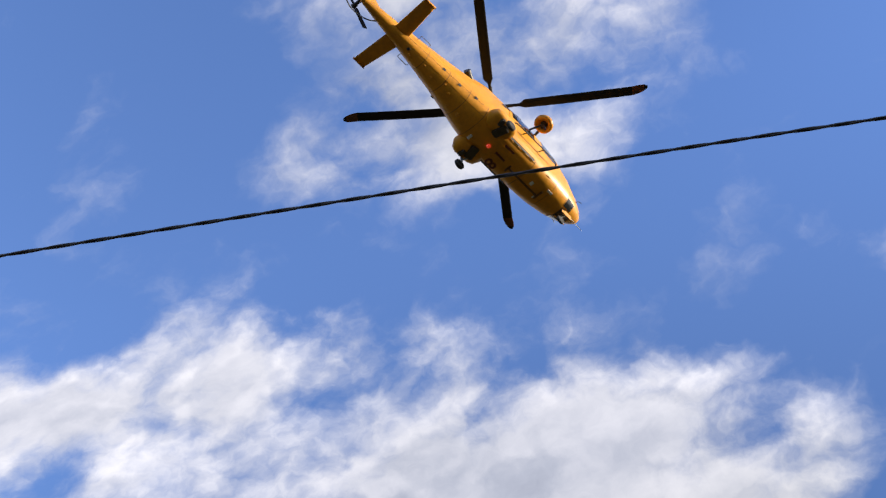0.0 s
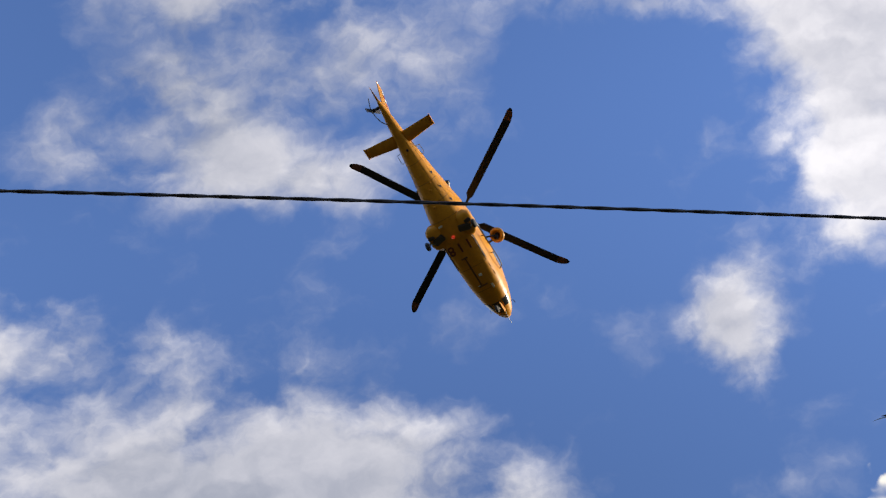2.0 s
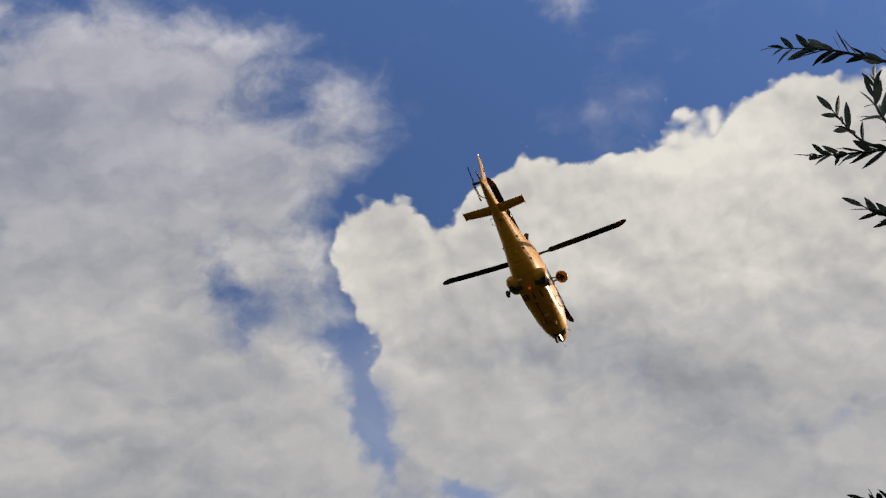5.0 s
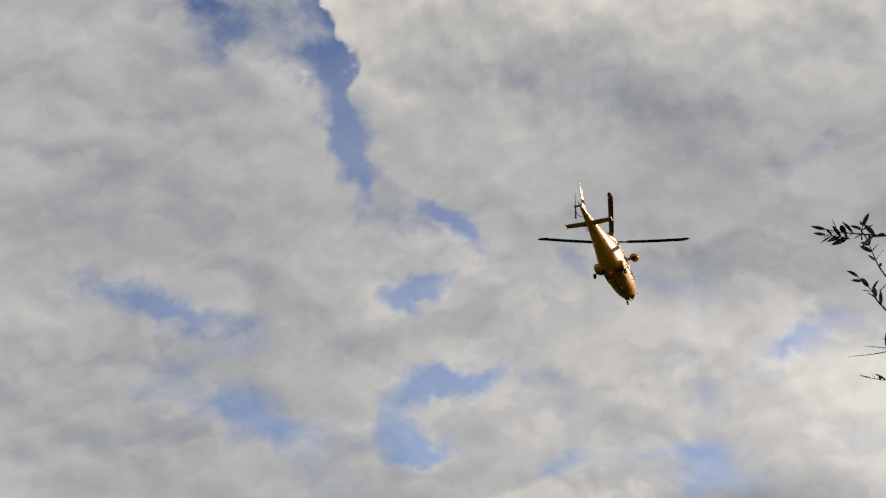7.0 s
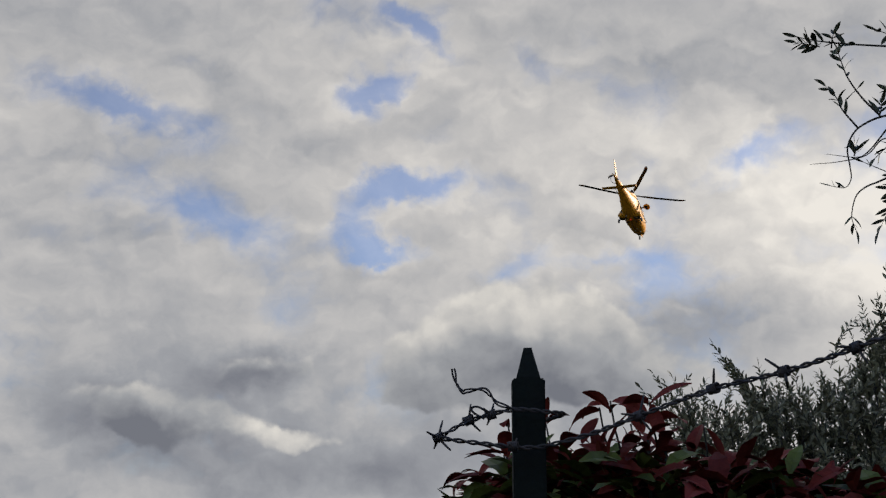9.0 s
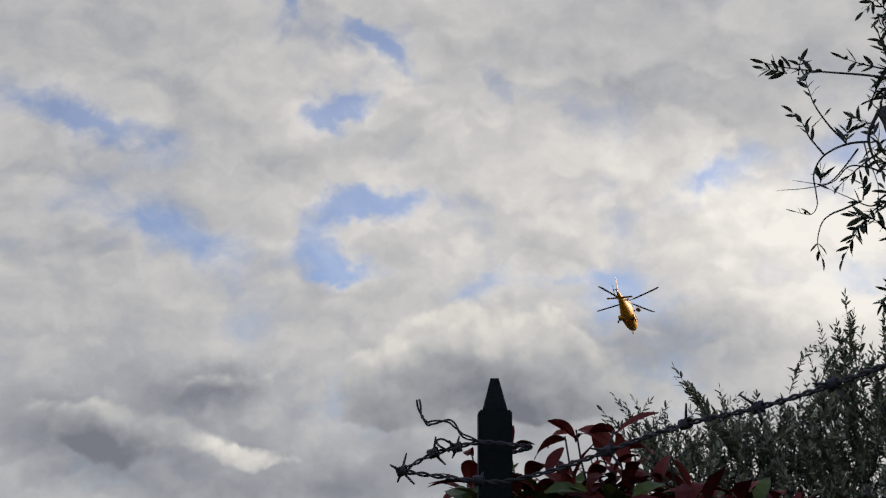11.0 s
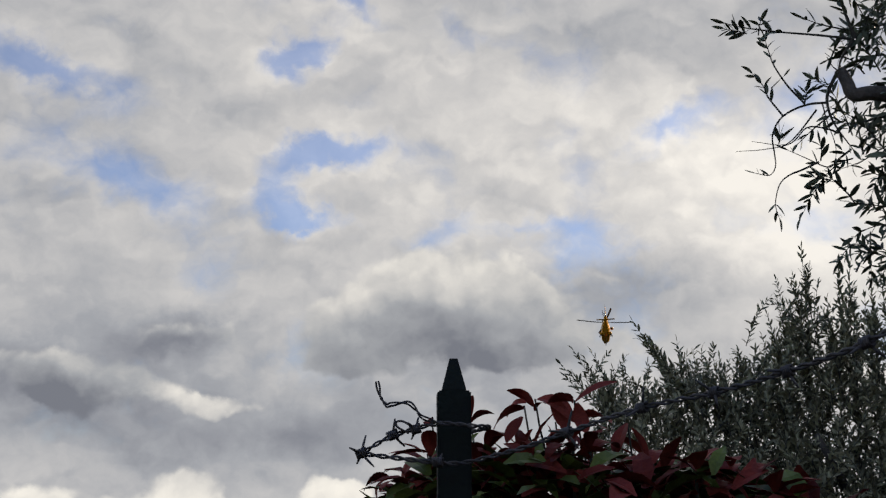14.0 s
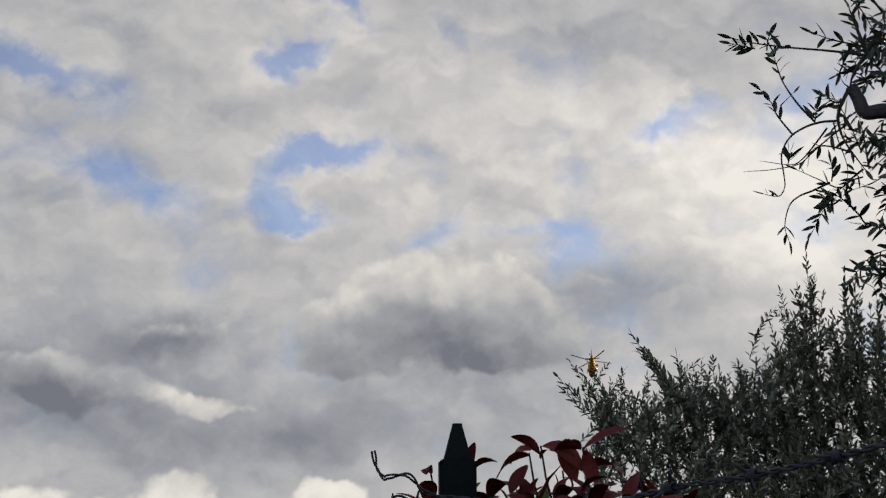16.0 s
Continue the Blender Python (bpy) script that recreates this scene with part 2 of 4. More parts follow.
YELLOW = material("yellow_paint", (0.60, 0.255, 0.012), 0.42, vary=0.2, scale=0.9, bump=0.03, bump_scale=3, coat=0.06, sheen=0.35)
DARK = material("dark_metal", (0.035, 0.034, 0.035), 0.5, 0.4, bump=0.1)
BLADE = material("blade_composite", (0.012, 0.013, 0.016), 0.6, vary=0.3, scale=2.0, sheen=0.25)
TIPS = material("blade_tip_paint", (0.12, 0.04, 0.02), 0.5)
GLASS = material("tinted_window", (0.02, 0.022, 0.025), 0.08, vary=0.2, coat=1.0)
DIGIT = material("dark_red_lettering", (0.13, 0.026, 0.012), 0.5, vary=0.3)
STRIP = material("brown_antenna_paint", (0.15, 0.065, 0.014), 0.5, vary=0.3)
RED = material("red_lettering", (0.30, 0.035, 0.02), 0.4)
WHITE = material("white_paint", (0.75, 0.74, 0.70), 0.4)
TYRE = material("rubber", (0.02, 0.02, 0.02), 0.8, bump=0.2)
STEEL = material("grey_steel", (0.35, 0.35, 0.36), 0.35, 0.8)
BAY_SHADE = material("wheel_bay_shade", (0.06, 0.05, 0.04), 0.7, vary=0.4, scale=5)
SEAM = material("panel_joint", (0.28, 0.115, 0.010), 0.6, vary=0.3)
BEACON = material("red_beacon_glass", (0.7, 0.05, 0.02), 0.15, coat=1.0, glow=0.25)
STROBE = material("white_strobe", (1.0, 0.97, 0.9), 0.2, glow=2.0)
SHEATH = material("black_cable_sheath", (0.018, 0.018, 0.020), 0.55, vary=0.3, scale=8, bump=0.15)
GREEN_PAINT = material("dark_green_post_paint", (0.006, 0.011, 0.009), 0.75, vary=0.35, scale=25, bump=0.25, bump_scale=180, sheen=0.2)
WIRE = material("weathered_wire", (0.055, 0.052, 0.05), 0.65, 0.3, vary=0.4, scale=40, bump=0.3, bump_scale=300)
BARK = material("olive_bark", (0.075, 0.065, 0.052), 0.9, vary=0.4, scale=12, bump=0.8, bump_scale=60)
TWIG = material("young_twig", (0.045, 0.042, 0.032), 0.8, vary=0.3, scale=20, sheen=0.2)
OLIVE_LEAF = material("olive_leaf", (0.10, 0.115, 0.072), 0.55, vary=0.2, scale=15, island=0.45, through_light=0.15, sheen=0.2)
# lighter copy of the olive leaf, sunlight put into its colour
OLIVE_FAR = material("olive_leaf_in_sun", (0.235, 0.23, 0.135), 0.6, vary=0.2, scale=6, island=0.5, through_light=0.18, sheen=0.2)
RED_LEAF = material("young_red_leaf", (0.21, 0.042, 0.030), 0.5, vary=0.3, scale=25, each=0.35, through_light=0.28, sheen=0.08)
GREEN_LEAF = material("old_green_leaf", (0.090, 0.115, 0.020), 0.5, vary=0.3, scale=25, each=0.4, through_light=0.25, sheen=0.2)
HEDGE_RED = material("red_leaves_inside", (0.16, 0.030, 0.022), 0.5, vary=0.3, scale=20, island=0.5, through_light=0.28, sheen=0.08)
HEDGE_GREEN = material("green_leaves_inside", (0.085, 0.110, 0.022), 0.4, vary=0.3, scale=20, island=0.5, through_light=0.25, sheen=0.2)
GROUND = material("dark_grass_ground", (0.030, 0.034, 0.015), 0.95, vary=0.35, scale=0.35, bump=0.6, bump_scale=9, other=(0.04, 0.033, 0.021), sheen=0.0)
PLASTER = material("weathered_plaster", (0.30, 0.27, 0.22), 0.9, vary=0.15, scale=0.8, bump=0.4, bump_scale=30)
BOUNCE_GRAVEL = material("bounce_gravel", (0.065, 0.052, 0.036), 0.95, vary=0.25, scale=1.5, bump=0.7, bump_scale=60, sheen=0.0)


# ---- mesh helpers ----
def empty(name, m=Matrix()):
    ob = new(name)
    ob.matrix_basis = m
    return ob


def part(name, bm, mat, parent=None, label="", smooth=False):
    me = bpy.data.meshes.new(name)
    bm.normal_update()
    bm.to_mesh(me)
    bm.free()
    for m in mat if isinstance(mat, (list, tuple)) else [mat]:
        me.materials.append(m)
    if smooth:
        for f in me.polygons:
            f.use_smooth = True
    ob = new(name, me)
    if parent:
        ob.parent = parent
    if label:
        tagged(ob, label)
    return ob


def raw(name, verts, faces, mat, parent=None, label="", smooth=False, index=None):
    me = bpy.data.meshes.new(name)
    me.from_pydata(verts, [], faces)
    for m in mat if isinstance(mat, (list, tuple)) else [mat]:
        me.materials.append(m)
    if index is not None:
        me.polygons.foreach_set("material_index", index)
    if smooth:
        me.polygons.foreach_set("use_smooth", [True] * len(me.polygons))
    me.update()
    ob = new(name, me)
    if parent:
        ob.parent = parent
    if label:
        tagged(ob, label)
    return ob


def box(bm, size, at=(0, 0, 0), turn=(0, 0, 0), bevel=0.0):
    r = bmesh.ops.create_cube(bm, size=1.0, matrix=pose(*at, *turn) @ Matrix.Diagonal((*size, 1)))
    if bevel:
        edges = list({e for v in r["verts"] for e in v.link_edges})
        bmesh.ops.bevel(bm, geom=edges, offset=bevel, segments=2, affect="EDGES")
    return bm


def ball(bm, size, at=(0, 0, 0), u=16, v=10):
    bmesh.ops.create_uvsphere(bm, u_segments=u, v_segments=v, radius=0.5, matrix=Matrix.Translation(at) @ Matrix.Diagonal((*size, 1)))
    return bm


def rod(bm, a, b, r0, r1=None, n=8):
    a, b = Vector(a), Vector(b)
    d = b - a
    m = Matrix.Translation((a + b) / 2) @ d.to_track_quat("Z", "Y").to_matrix().to_4x4()
    bmesh.ops.create_cone(bm, cap_ends=True, segments=n, radius1=r0, radius2=r0 if r1 is None else r1, depth=d.length, matrix=m)
    return bm


def curve_points(points, n):
    """A smooth line through the points."""
    pts = [Vector(p) for p in points]
    pts = [2 * pts[0] - pts[1], *pts, 2 * pts[-1] - pts[-2]]
    out = []
    for i in range(1, len(pts) - 2):
        a, b, c, d = pts[i - 1:i + 3]
        for k in range(n):
            t = k / n
            out.append(0.5 * ((2 * b) + (c - a) * t + (2 * a - 5 * b + 4 * c - d) * t * t + (3 * b - a - 3 * c + d) * t ** 3))
    return out + [pts[-2]]


def tube_data(line, radius, n=6):
    """Vertices and faces of a tube along a line; radius: a number, or a function of 0..1."""
    verts, faces = [], []
    side = None
    for i, p in enumerate(line):
        d = (line[min(i + 1, len(line) - 1)] - line[max(i - 1, 0)]).normalized()
        if side is None:
            side = d.orthogonal().normalized()
        side = (side - d * side.dot(d)).normalized()
        up = d.cross(side)
        r = radius(i / max(1, len(line) - 1)) if callable(radius) else radius
        verts += [p + r * (math.cos(k * math.tau / n) * side + math.sin(k * math.tau / n) * up) for k in range(n)]
    for i in range(len(line) - 1):
        faces += [(i * n + k, i * n + (k + 1) % n, (i + 1) * n + (k + 1) % n, (i + 1) * n + k) for k in range(n)]
    faces += [tuple(range(n))[::-1], tuple(range(len(verts) - n, len(verts)))]
    return verts, faces


class Pile:
    """Many small pieces joined into one mesh."""
    def __init__(self):
        self.verts, self.faces, self.index = [], [], []

    def put(self, verts, faces, index=0):
        k = len(self.verts)
        self.verts += verts
        self.faces += [tuple(k + i for i in f) for f in faces]
        self.index += [index] * len(faces)

    def make(self, name, mat, parent=None, label="", smooth=False):
        return raw(name, self.verts, self.faces, mat, parent, label, smooth, self.index)


# ---- ground ----
def ground():
    bm = bmesh.new()
    bmesh.ops.create_grid(bm, x_segments=60, y_segments=60, size=60)
    for v in bm.verts:
        v.co.z = 0.06 * noise.noise(v.co * 0.15) + 0.02 * noise.noise(v.co * 0.9)
        r = max(abs(v.co.x), abs(v.co.y))
        if r > 55:
            v.co.x *= 40
            v.co.y *= 40
    # lighter gravel out of view, added to bounce light onto the helicopter's belly
    for f in bm.faces:
        c = f.calc_center_median()
        f.material_index = 1 if -45 < c.x < 20 and -30 < c.y < 32 and noise.noise(c * .08) > -.45 else 0
    tagged(part("ground", bm, [GROUND, BOUNCE_GRAVEL], smooth=True), "dark grass with a wide unseen patch of brown gravel for bounce light", "ground", kind="structure")


ground()


# unseen walls, added to keep sun and rear sky off plants and post
def shade_wall(name, size, at):
    bm = bmesh.new()
    box(bm, size, at, bevel=.02)
    tagged(part(name, bm, PLASTER), "plain weathered plaster wall, added out of view to keep light off", "wall", kind="structure")


shade_wall("shade_wall_east", (.35, 23.0, 6.2), (9.2, 3.0, 3.05))
shade_wall("shade_wall_south", (18.0, .35, 3.4), (0.2, -6.2, 1.65))

# ---- helicopter ----
SECTIONS = [  # along, half width, bottom, top, squareness
    (4.66, .02, .70, .76, 2.0), (4.58, .17, .56, .92, 2.0), (4.35, .34, .40, 1.10, 2.1), (3.95, .51, .25, 1.30, 2.3), (3.35, .67, .10, 1.66, 2.6),
    (2.6, .78, .02, 2.02, 3.0), (1.8, .81, .0, 2.12, 3.4), (.8, .82, .0, 2.15, 3.6), (-.3, .82, .02, 2.15, 3.4), (-1.1, .77, .10, 2.12, 2.9),
    (-1.9, .65, .30, 2.02, 2.5), (-2.8, .52, .52, 1.88, 2.3), (-3.8, .40, .72, 1.72, 2.2), (-4.8, .29, .90, 1.58, 2.1), (-5.7, .20, 1.02, 1.47, 2.0),
    (-6.4, .11, 1.12, 1.40, 2.0), (-6.7, .05, 1.18, 1.36, 2.0)]


def hull(y, a, out=0.0):
    """A point of the fuselage's skin: along y, at the angle a (0 right, 90 up)."""
    rows = SECTIONS
    i = next((k for k in range(len(rows) - 1) if rows[k + 1][0] <= y), len(rows) - 2)
    s, e = rows[i], rows[i + 1]
    f = min(1, max(0, (s[0] - y) / (s[0] - e[0])))
    w, lo, hi, q = [s[k] + (e[k] - s[k]) * f for k in range(1, 5)]
    c, n = math.cos(radians(a)), math.sin(radians(a))
    x = math.copysign(abs(c) ** (2 / q), c) * (w + out)
    z = (lo + hi) / 2 + math.copysign(abs(n) ** (2 / q), n) * ((hi - lo) / 2 + out)
    return Vector((x, y, z))


def skin_patch(y0, y1, a0, a1, out=0.008, n=6, m=6, skew=0.0):
    """A thin panel that lies on the skin."""
    bm = bmesh.new()
    grid = [[[bm.verts.new(hull(y0 + (y1 - y0) * i / n + skew * (j / m), a0 + (a1 - a0) * j / m, o)) for j in range(m + 1)] for i in range(n + 1)] for o in (out, -0.01)]
    for i in range(n):
        for j in range(m):
            for k, g in enumerate(grid):
                f = (g[i][j], g[i + 1][j], g[i + 1][j + 1], g[i][j + 1])
                bm.faces.new(f if k else f[::-1])
    ring = lambda g: [g[i][0] for i in range(n)] + [g[n][j] for j in range(m)] + [g[i][m] for i in range(n, 0, -1)] + [g[0][j] for j in range(m, 0, -1)]
    r0, r1 = ring(grid[0]), ring(grid[1])
    for i in range(len(r0)):
        bm.faces.new((r0[i], r0[(i + 1) % len(r0)], r1[(i + 1) % len(r0)], r1[i]))
    bmesh.ops.recalc_face_normals(bm, faces=bm.faces)
    return bm


def loft(rings):
    bm = bmesh.new()
    vs = [[bm.verts.new(p) for p in r] for r in rings]
    n = len(vs[0])
    for a, b in zip(vs, vs[1:]):
        for k in range(n):
            bm.faces.new((a[k], a[(k + 1) % n], b[(k + 1) % n], b[k]))
    bm.faces.new(vs[0][::-1])
    bm.faces.new(vs[-1])
    bmesh.ops.recalc_face_normals(bm, faces=bm.faces)
    return bm


def wing(root, tip, chord0, chord1, thick0, thick1, flat):
    """A fin or tailplane: aerofoil sections from root to tip; flat: the way of its thickness."""
    rings = []
    flat = Vector(flat)
    for k in range(7):
        f = k / 6
        c, th = chord0 + (chord1 - chord0) * f, thick0 + (thick1 - thick0) * f
        if k == 6:
            th *= 0.4
        mid = Vector(root).lerp(Vector(tip), f)
        ring = []
        for j in range(16):
            a = j * math.tau / 16
            ring.append(mid + Vector((0, math.cos(a) * c / 2, 0)) + flat * math.sin(a) * th / 2 * (1.2 - 0.5 * abs(math.cos(a))))
        rings.append(ring)
    return loft(rings)


def text_mesh(words, size, depth, m):
    cu = bpy.data.curves.new("lettering", "FONT")
    cu.body, cu.size, cu.extrude, cu.align_x, cu.align_y = words, size, depth, "CENTER", "CENTER"
    cu.offset = 0.012
    ob = bpy.data.objects.new("lettering", cu)
    scene.collection.objects.link(ob)
    bpy.context.view_layer.update()
    me = bpy.data.meshes.new_from_object(ob.evaluated_get(bpy.context.evaluated_depsgraph_get()))
    bpy.data.objects.remove(ob)
    me.transform(m)
    bm = bmesh.new()
    bm.from_mesh(me)
    return bm


def helicopter():
    top = tagged(empty("helicopter"), "yellow rescue helicopter with black rotor blades, wheels down, flying away", "helicopter")
    ys = []
    for a, b in zip(SECTIONS, SECTIONS[1:]):
        ys += [a[0] + (b[0] - a[0]) * k / 3 for k in range(3)]
    ys.append(SECTIONS[-1][0])
    body = part("fuselage", loft([[hull(y, k * 10) for k in range(36)] for y in ys]), YELLOW, top, "glossy yellow painted fuselage and tail boom", True)
    # engine cowling and mast fairing
    rings = []
    for y, w, lo, hi in ((2.3, .12, 1.95, 2.1), (1.9, .34, 1.9, 2.32), (1.2, .5, 1.9, 2.5), (.2, .56, 1.9, 2.58), (-.9, .55, 1.9, 2.5), (-1.8, .42, 1.8, 2.28), (-2.6, .2, 1.75, 1.98)):
        rings.append([Vector((w * math.copysign(abs(math.cos(a)) ** .7, math.cos(a)), y, (lo + hi) / 2 + (hi - lo) / 2 * math.copysign(abs(math.sin(a)) ** .7, math.sin(a)))) for a in [k * math.tau / 24 for k in range(24)]])
    part("engine_cowling", loft(rings), YELLOW, top, smooth=True)
    for sx in (-1, 1):
        bm = bmesh.new()
        rod(bm, (sx * .3, -1.5, 2.15), (sx * .5, -1.9, 2.2), .14, .12, 14)
        part("exhaust_pipe", bm, DARK, top, "dark burnt exhaust pipe")
        bm = bmesh.new()
        ball(bm, (.08, .5, .22), (sx * .55, .75, 2.34))
        part("air_intake", bm, DARK, top)
    # windows
    for sx in (0, 1):
        f = (lambda a: 180 - a) if sx else (lambda a: a)
        part("windshield", skin_patch(3.75, 2.65, f(42), f(84), skew=0.0), GLASS, body, "dark tinted windshield")
        part("cockpit_window", skin_patch(2.55, 1.75, f(2), f(40)), GLASS, body, "dark tinted side window")
        part("chin_window", skin_patch(3.92, 3.52, f(-66), f(-32)), GLASS, body, "dark chin window")
        door = part("cabin_door", skin_patch(1.5, .0, f(-38), f(48), 0.012), YELLOW, body)
        part("door_window", skin_patch(1.32, .16, f(4), f(38), 0.02), GLASS, door, "dark tinted cabin window")
        part("step_plate", skin_patch(1.45, .2, f(-46), f(-41), 0.03, 6, 2), DARK, body)
    # belly: lettering, stripe antenna, lamps, plates
    m = Matrix.Translation((0, .45, -0.012)) @ Matrix(((-1, 0, 0, 0), (0, 1, 0, 0), (0, 0, -1, 0), (0, 0, 0, 1)))
    for k, digit in enumerate("118"):
        part("belly_digit", text_mesh(digit, .62, .004, m @ Matrix.Translation(((k - 1) * .43, 0, 0))), DIGIT, body, "dark red digit painted on the belly")
    bm = bmesh.new()
    box(bm, (.07, 1.5, .05), (-.08, 1.75, -.02), bevel=.012)
    box(bm, (.42, .07, .05), (-.02, 2.5, -.015), bevel=.012)
    box(bm, (.3, .07, .05), (-.1, 1.0, -.02), bevel=.012)
    part("belly_antenna", bm, STRIP, body, "dark brown strip antenna under the belly")
    for x, y, sx, sy in ((.12, 2.0, .16, .12), (-.2, 2.45, .12, .05), (.35, 2.7, .1, .22), (-.3, -.75, .2, .1)):
        bm = bmesh.new()
        box(bm, (sx, sy, .03), (x, y, hull(y, -90).z - .006), bevel=.008)
        part("access_plate", bm, WHITE, body, "small pale plate on the belly")
    for k in range(6):
        y = 2.2 - k * .38
        bm = bmesh.new()
        box(bm, (.05, .16, .035), (.70 - .005 * k, y, .09), (0, 35, 0), .008)
        part("step_bracket", bm, YELLOW, body)
    bm = bmesh.new()
    ball(bm, (.16, .16, .14), (-.02, -.1, -.02))
    part("beacon", bm, BEACON, body, "red glass beacon under the belly")
    for y, a, r in ((-2.3, -82, .06), (-2.6, -70, .05), (-3.1, -90, .055), (-3.5, -78, .045), (-4.1, -95, .05), (-1.6, -95, .07), (-2.05, -105, .04)):
        bm = bmesh.new()
        ball(bm, (r * 2, r * 2, r * 1.3), hull(y, a), 10, 6)
        part("blister", bm, YELLOW, body)
    for y, a0, a1 in ((-.95, -155, -25), (-1.75, -150, -20), (-2.65, -160, -20), (-3.6, -170, -10), (1.55, -140, -40), (2.75, -150, -30), (3.5, -64, -10), (3.5, 190, 244)):
        part("panel_seam", skin_patch(y, y - .022, a0, a1, .003, 1, 14), SEAM, body)
    for a in (-58, -122, -30, -150):
        part("panel_seam", skin_patch(-.95, -4.6, a - .6, a + .6, .003, 14, 1), SEAM, body)
    bm = bmesh.new()
    ball(bm, (.12, .12, .05), hull(-4.25, -80), 12, 6)
    part("drain_port", bm, DARK, body)
    for sx in (-1, 1):   # square loop antennas on the boom
        c = hull(-3.95, 0 if sx > 0 else 180)
        line = [c + Vector((sx * x, y, 0)) for x, y in ((-.02, .22), (.16, .22), (.18, .2), (.18, -.2), (.16, -.22), (-.02, -.22))]
        part("loop_antenna", raw_bm(*tube_data(line, .012)), STEEL, body, "thin metal loop antenna")
    for y, a in ((-2.2, -35), (-2.9, -30), (-2.4, 200), (-1.5, -30)):
        bm = bmesh.new()
        p = hull(y, a)
        box(bm, (.03, .14, .1), p, (0, 40, 0), .01)
        part("vent_scoop", bm, DARK, body)
    # nose: dark panel for the shade in the open wheel bay, doors, wheel, pitot
    nose_bay = part("nose_bay_shade", skin_patch(4.15, 3.55, -108, -72, .006), BAY_SHADE, body, "dark panel painted as the shade in the open nose wheel bay")
    for sx in (-1, 1):
        bm = bmesh.new()
        box(bm, (.02, .5, .17), (sx * .17, 3.85, .15), (0, sx * 14, 0), .006)
        part("bay_door", bm, YELLOW, nose_bay)
    bm = bmesh.new()
    rod(bm, (0, 3.8, .35), (0, 3.72, -.18), .045, .035)
    rod(bm, (0, 3.95, .3), (0, 3.74, -.05), .025)
    strut = part("nose_strut", bm, STEEL, top, "grey steel nose wheel strut")
    part("nose_wheel", wheel(.17, .11, (0, 3.7, -.2)), TYRE, strut, "small black nose wheel")
    bm = bmesh.new()
    rod(bm, (.1, 4.2, .32), (.12, 4.75, .16), .016, .008)
    part("pitot_tube", bm, WHITE, body, "thin white pitot tube")
    for sx in (-1, 1):
        line = [hull(4.0, 180 if sx < 0 else 0), hull(4.0, 180 if sx < 0 else 0) + Vector((sx * .1, .02, -.02)), hull(4.0, 180 if sx < 0 else 0) + Vector((sx * .13, .16, -.02))]
        part("air_probe", raw_bm(*tube_data(line, .014)), DARK, body)
    # main wheels on their sponsons
    for sx in (-1, 1):
        rings = []
        for y, w, h in ((.28, .03, .05), (.14, .26, .18), (-.05, .34, .24), (-.62, .36, .26), (-.8, .3, .2), (-.95, .1, .08)):
            rings.append([Vector((sx * .76 + math.copysign(abs(math.cos(a)) ** .6, math.cos(a)) * w, y, .26 + math.copysign(abs(math.sin(a)) ** .6, math.sin(a)) * h)) for a in [k * math.tau / 20 for k in range(20)]])
        sponson = part("sponson", loft(rings), YELLOW, top, smooth=True)
        # dark blocks, coloured as the shade inside the open bay
        bm = bmesh.new()
        box(bm, (.56, .32, .08), (sx * .64, -.26, .0), (0, 0, sx * 14), .035)
        box(bm, (.3, .18, .1), (sx * .9, -.48, .01), (0, 0, sx * -10), .03)
        part("main_bay_shade", bm, BAY_SHADE, sponson, "dark blocks painted as the shade in the open wheel bay")
        bm = bmesh.new()
        rod(bm, (sx * .72, -.42, .12), (sx * 1.06, -.34, .08), .05, .045)
        rod(bm, (sx * 1.05, -.34, .25), (sx * 1.05, -.30, -.22), .05, .04)
        rod(bm, (sx * .75, -.05, .1), (sx * 1.03, -.28, -.05), .03)
        leg = part("wheel_leg", bm, STEEL, top, "grey steel landing gear leg")
        part("main_wheel", wheel(.2, .14, (sx * 1.15, -.3, -.24)), TYRE, leg, "black main wheel")
    # rescue hoist on the right side
    prof = [(.004, .2), (.16, .19), (.29, .12), (.35, .0), (.34, -.09), (.27, -.14), (.21, -.12), (.19, .02), (.004, .04)]
    lean = Matrix.Translation((1.2, 1.4, 2.1)) @ pose(0, 0, 0, -18, 12, 0)
    hoist = part("rescue_hoist", loft([[lean @ Vector((r * math.cos(a), r * math.sin(a), h)) for a in [k * math.tau / 22 for k in range(22)]] for r, h in prof]), YELLOW, top, "yellow rescue hoist drum on arms", True)
    bm = bmesh.new()
    rod(bm, (.55, 1.55, 2.05), (1.2, 1.45, 2.12), .05)
    rod(bm, (.6, 1.15, 1.95), (1.15, 1.35, 2.0), .04)
    ball(bm, (.26, .26, .12), (1.2, 1.4, 2.08))
    rod(bm, (1.2, 1.4, 2.05), (1.22, 1.44, 1.72), .05, .035)
    part("hoist_arm", bm, DARK, hoist, "dark hoist arms and hook")
    line = curve_points([(.80, .1, .85), (.98, .25, .78), (1.02, 1.2, .74), (1.0, 2.2, .78), (.80, 2.45, .9)], 8)
    part("step_rail", raw_bm(*tube_data(line, .025)), DARK, top, "dark tube step along the cabin")
    for y in (.7, 1.6):
        bm = bmesh.new()
        rod(bm, (.78, y, .9), (1.01, y, .75), .02)
        part("rail_stay", bm, DARK, top)
    # tail
    for sx in (-1, 1):
        plane = part("tailplane", wing((sx * .1, -4.75, 1.08), (sx * 1.62, -4.9, 1.04), .60, .46, .11, .06, (0, 0, 1)), YELLOW, top, smooth=True)
        bm = bmesh.new()
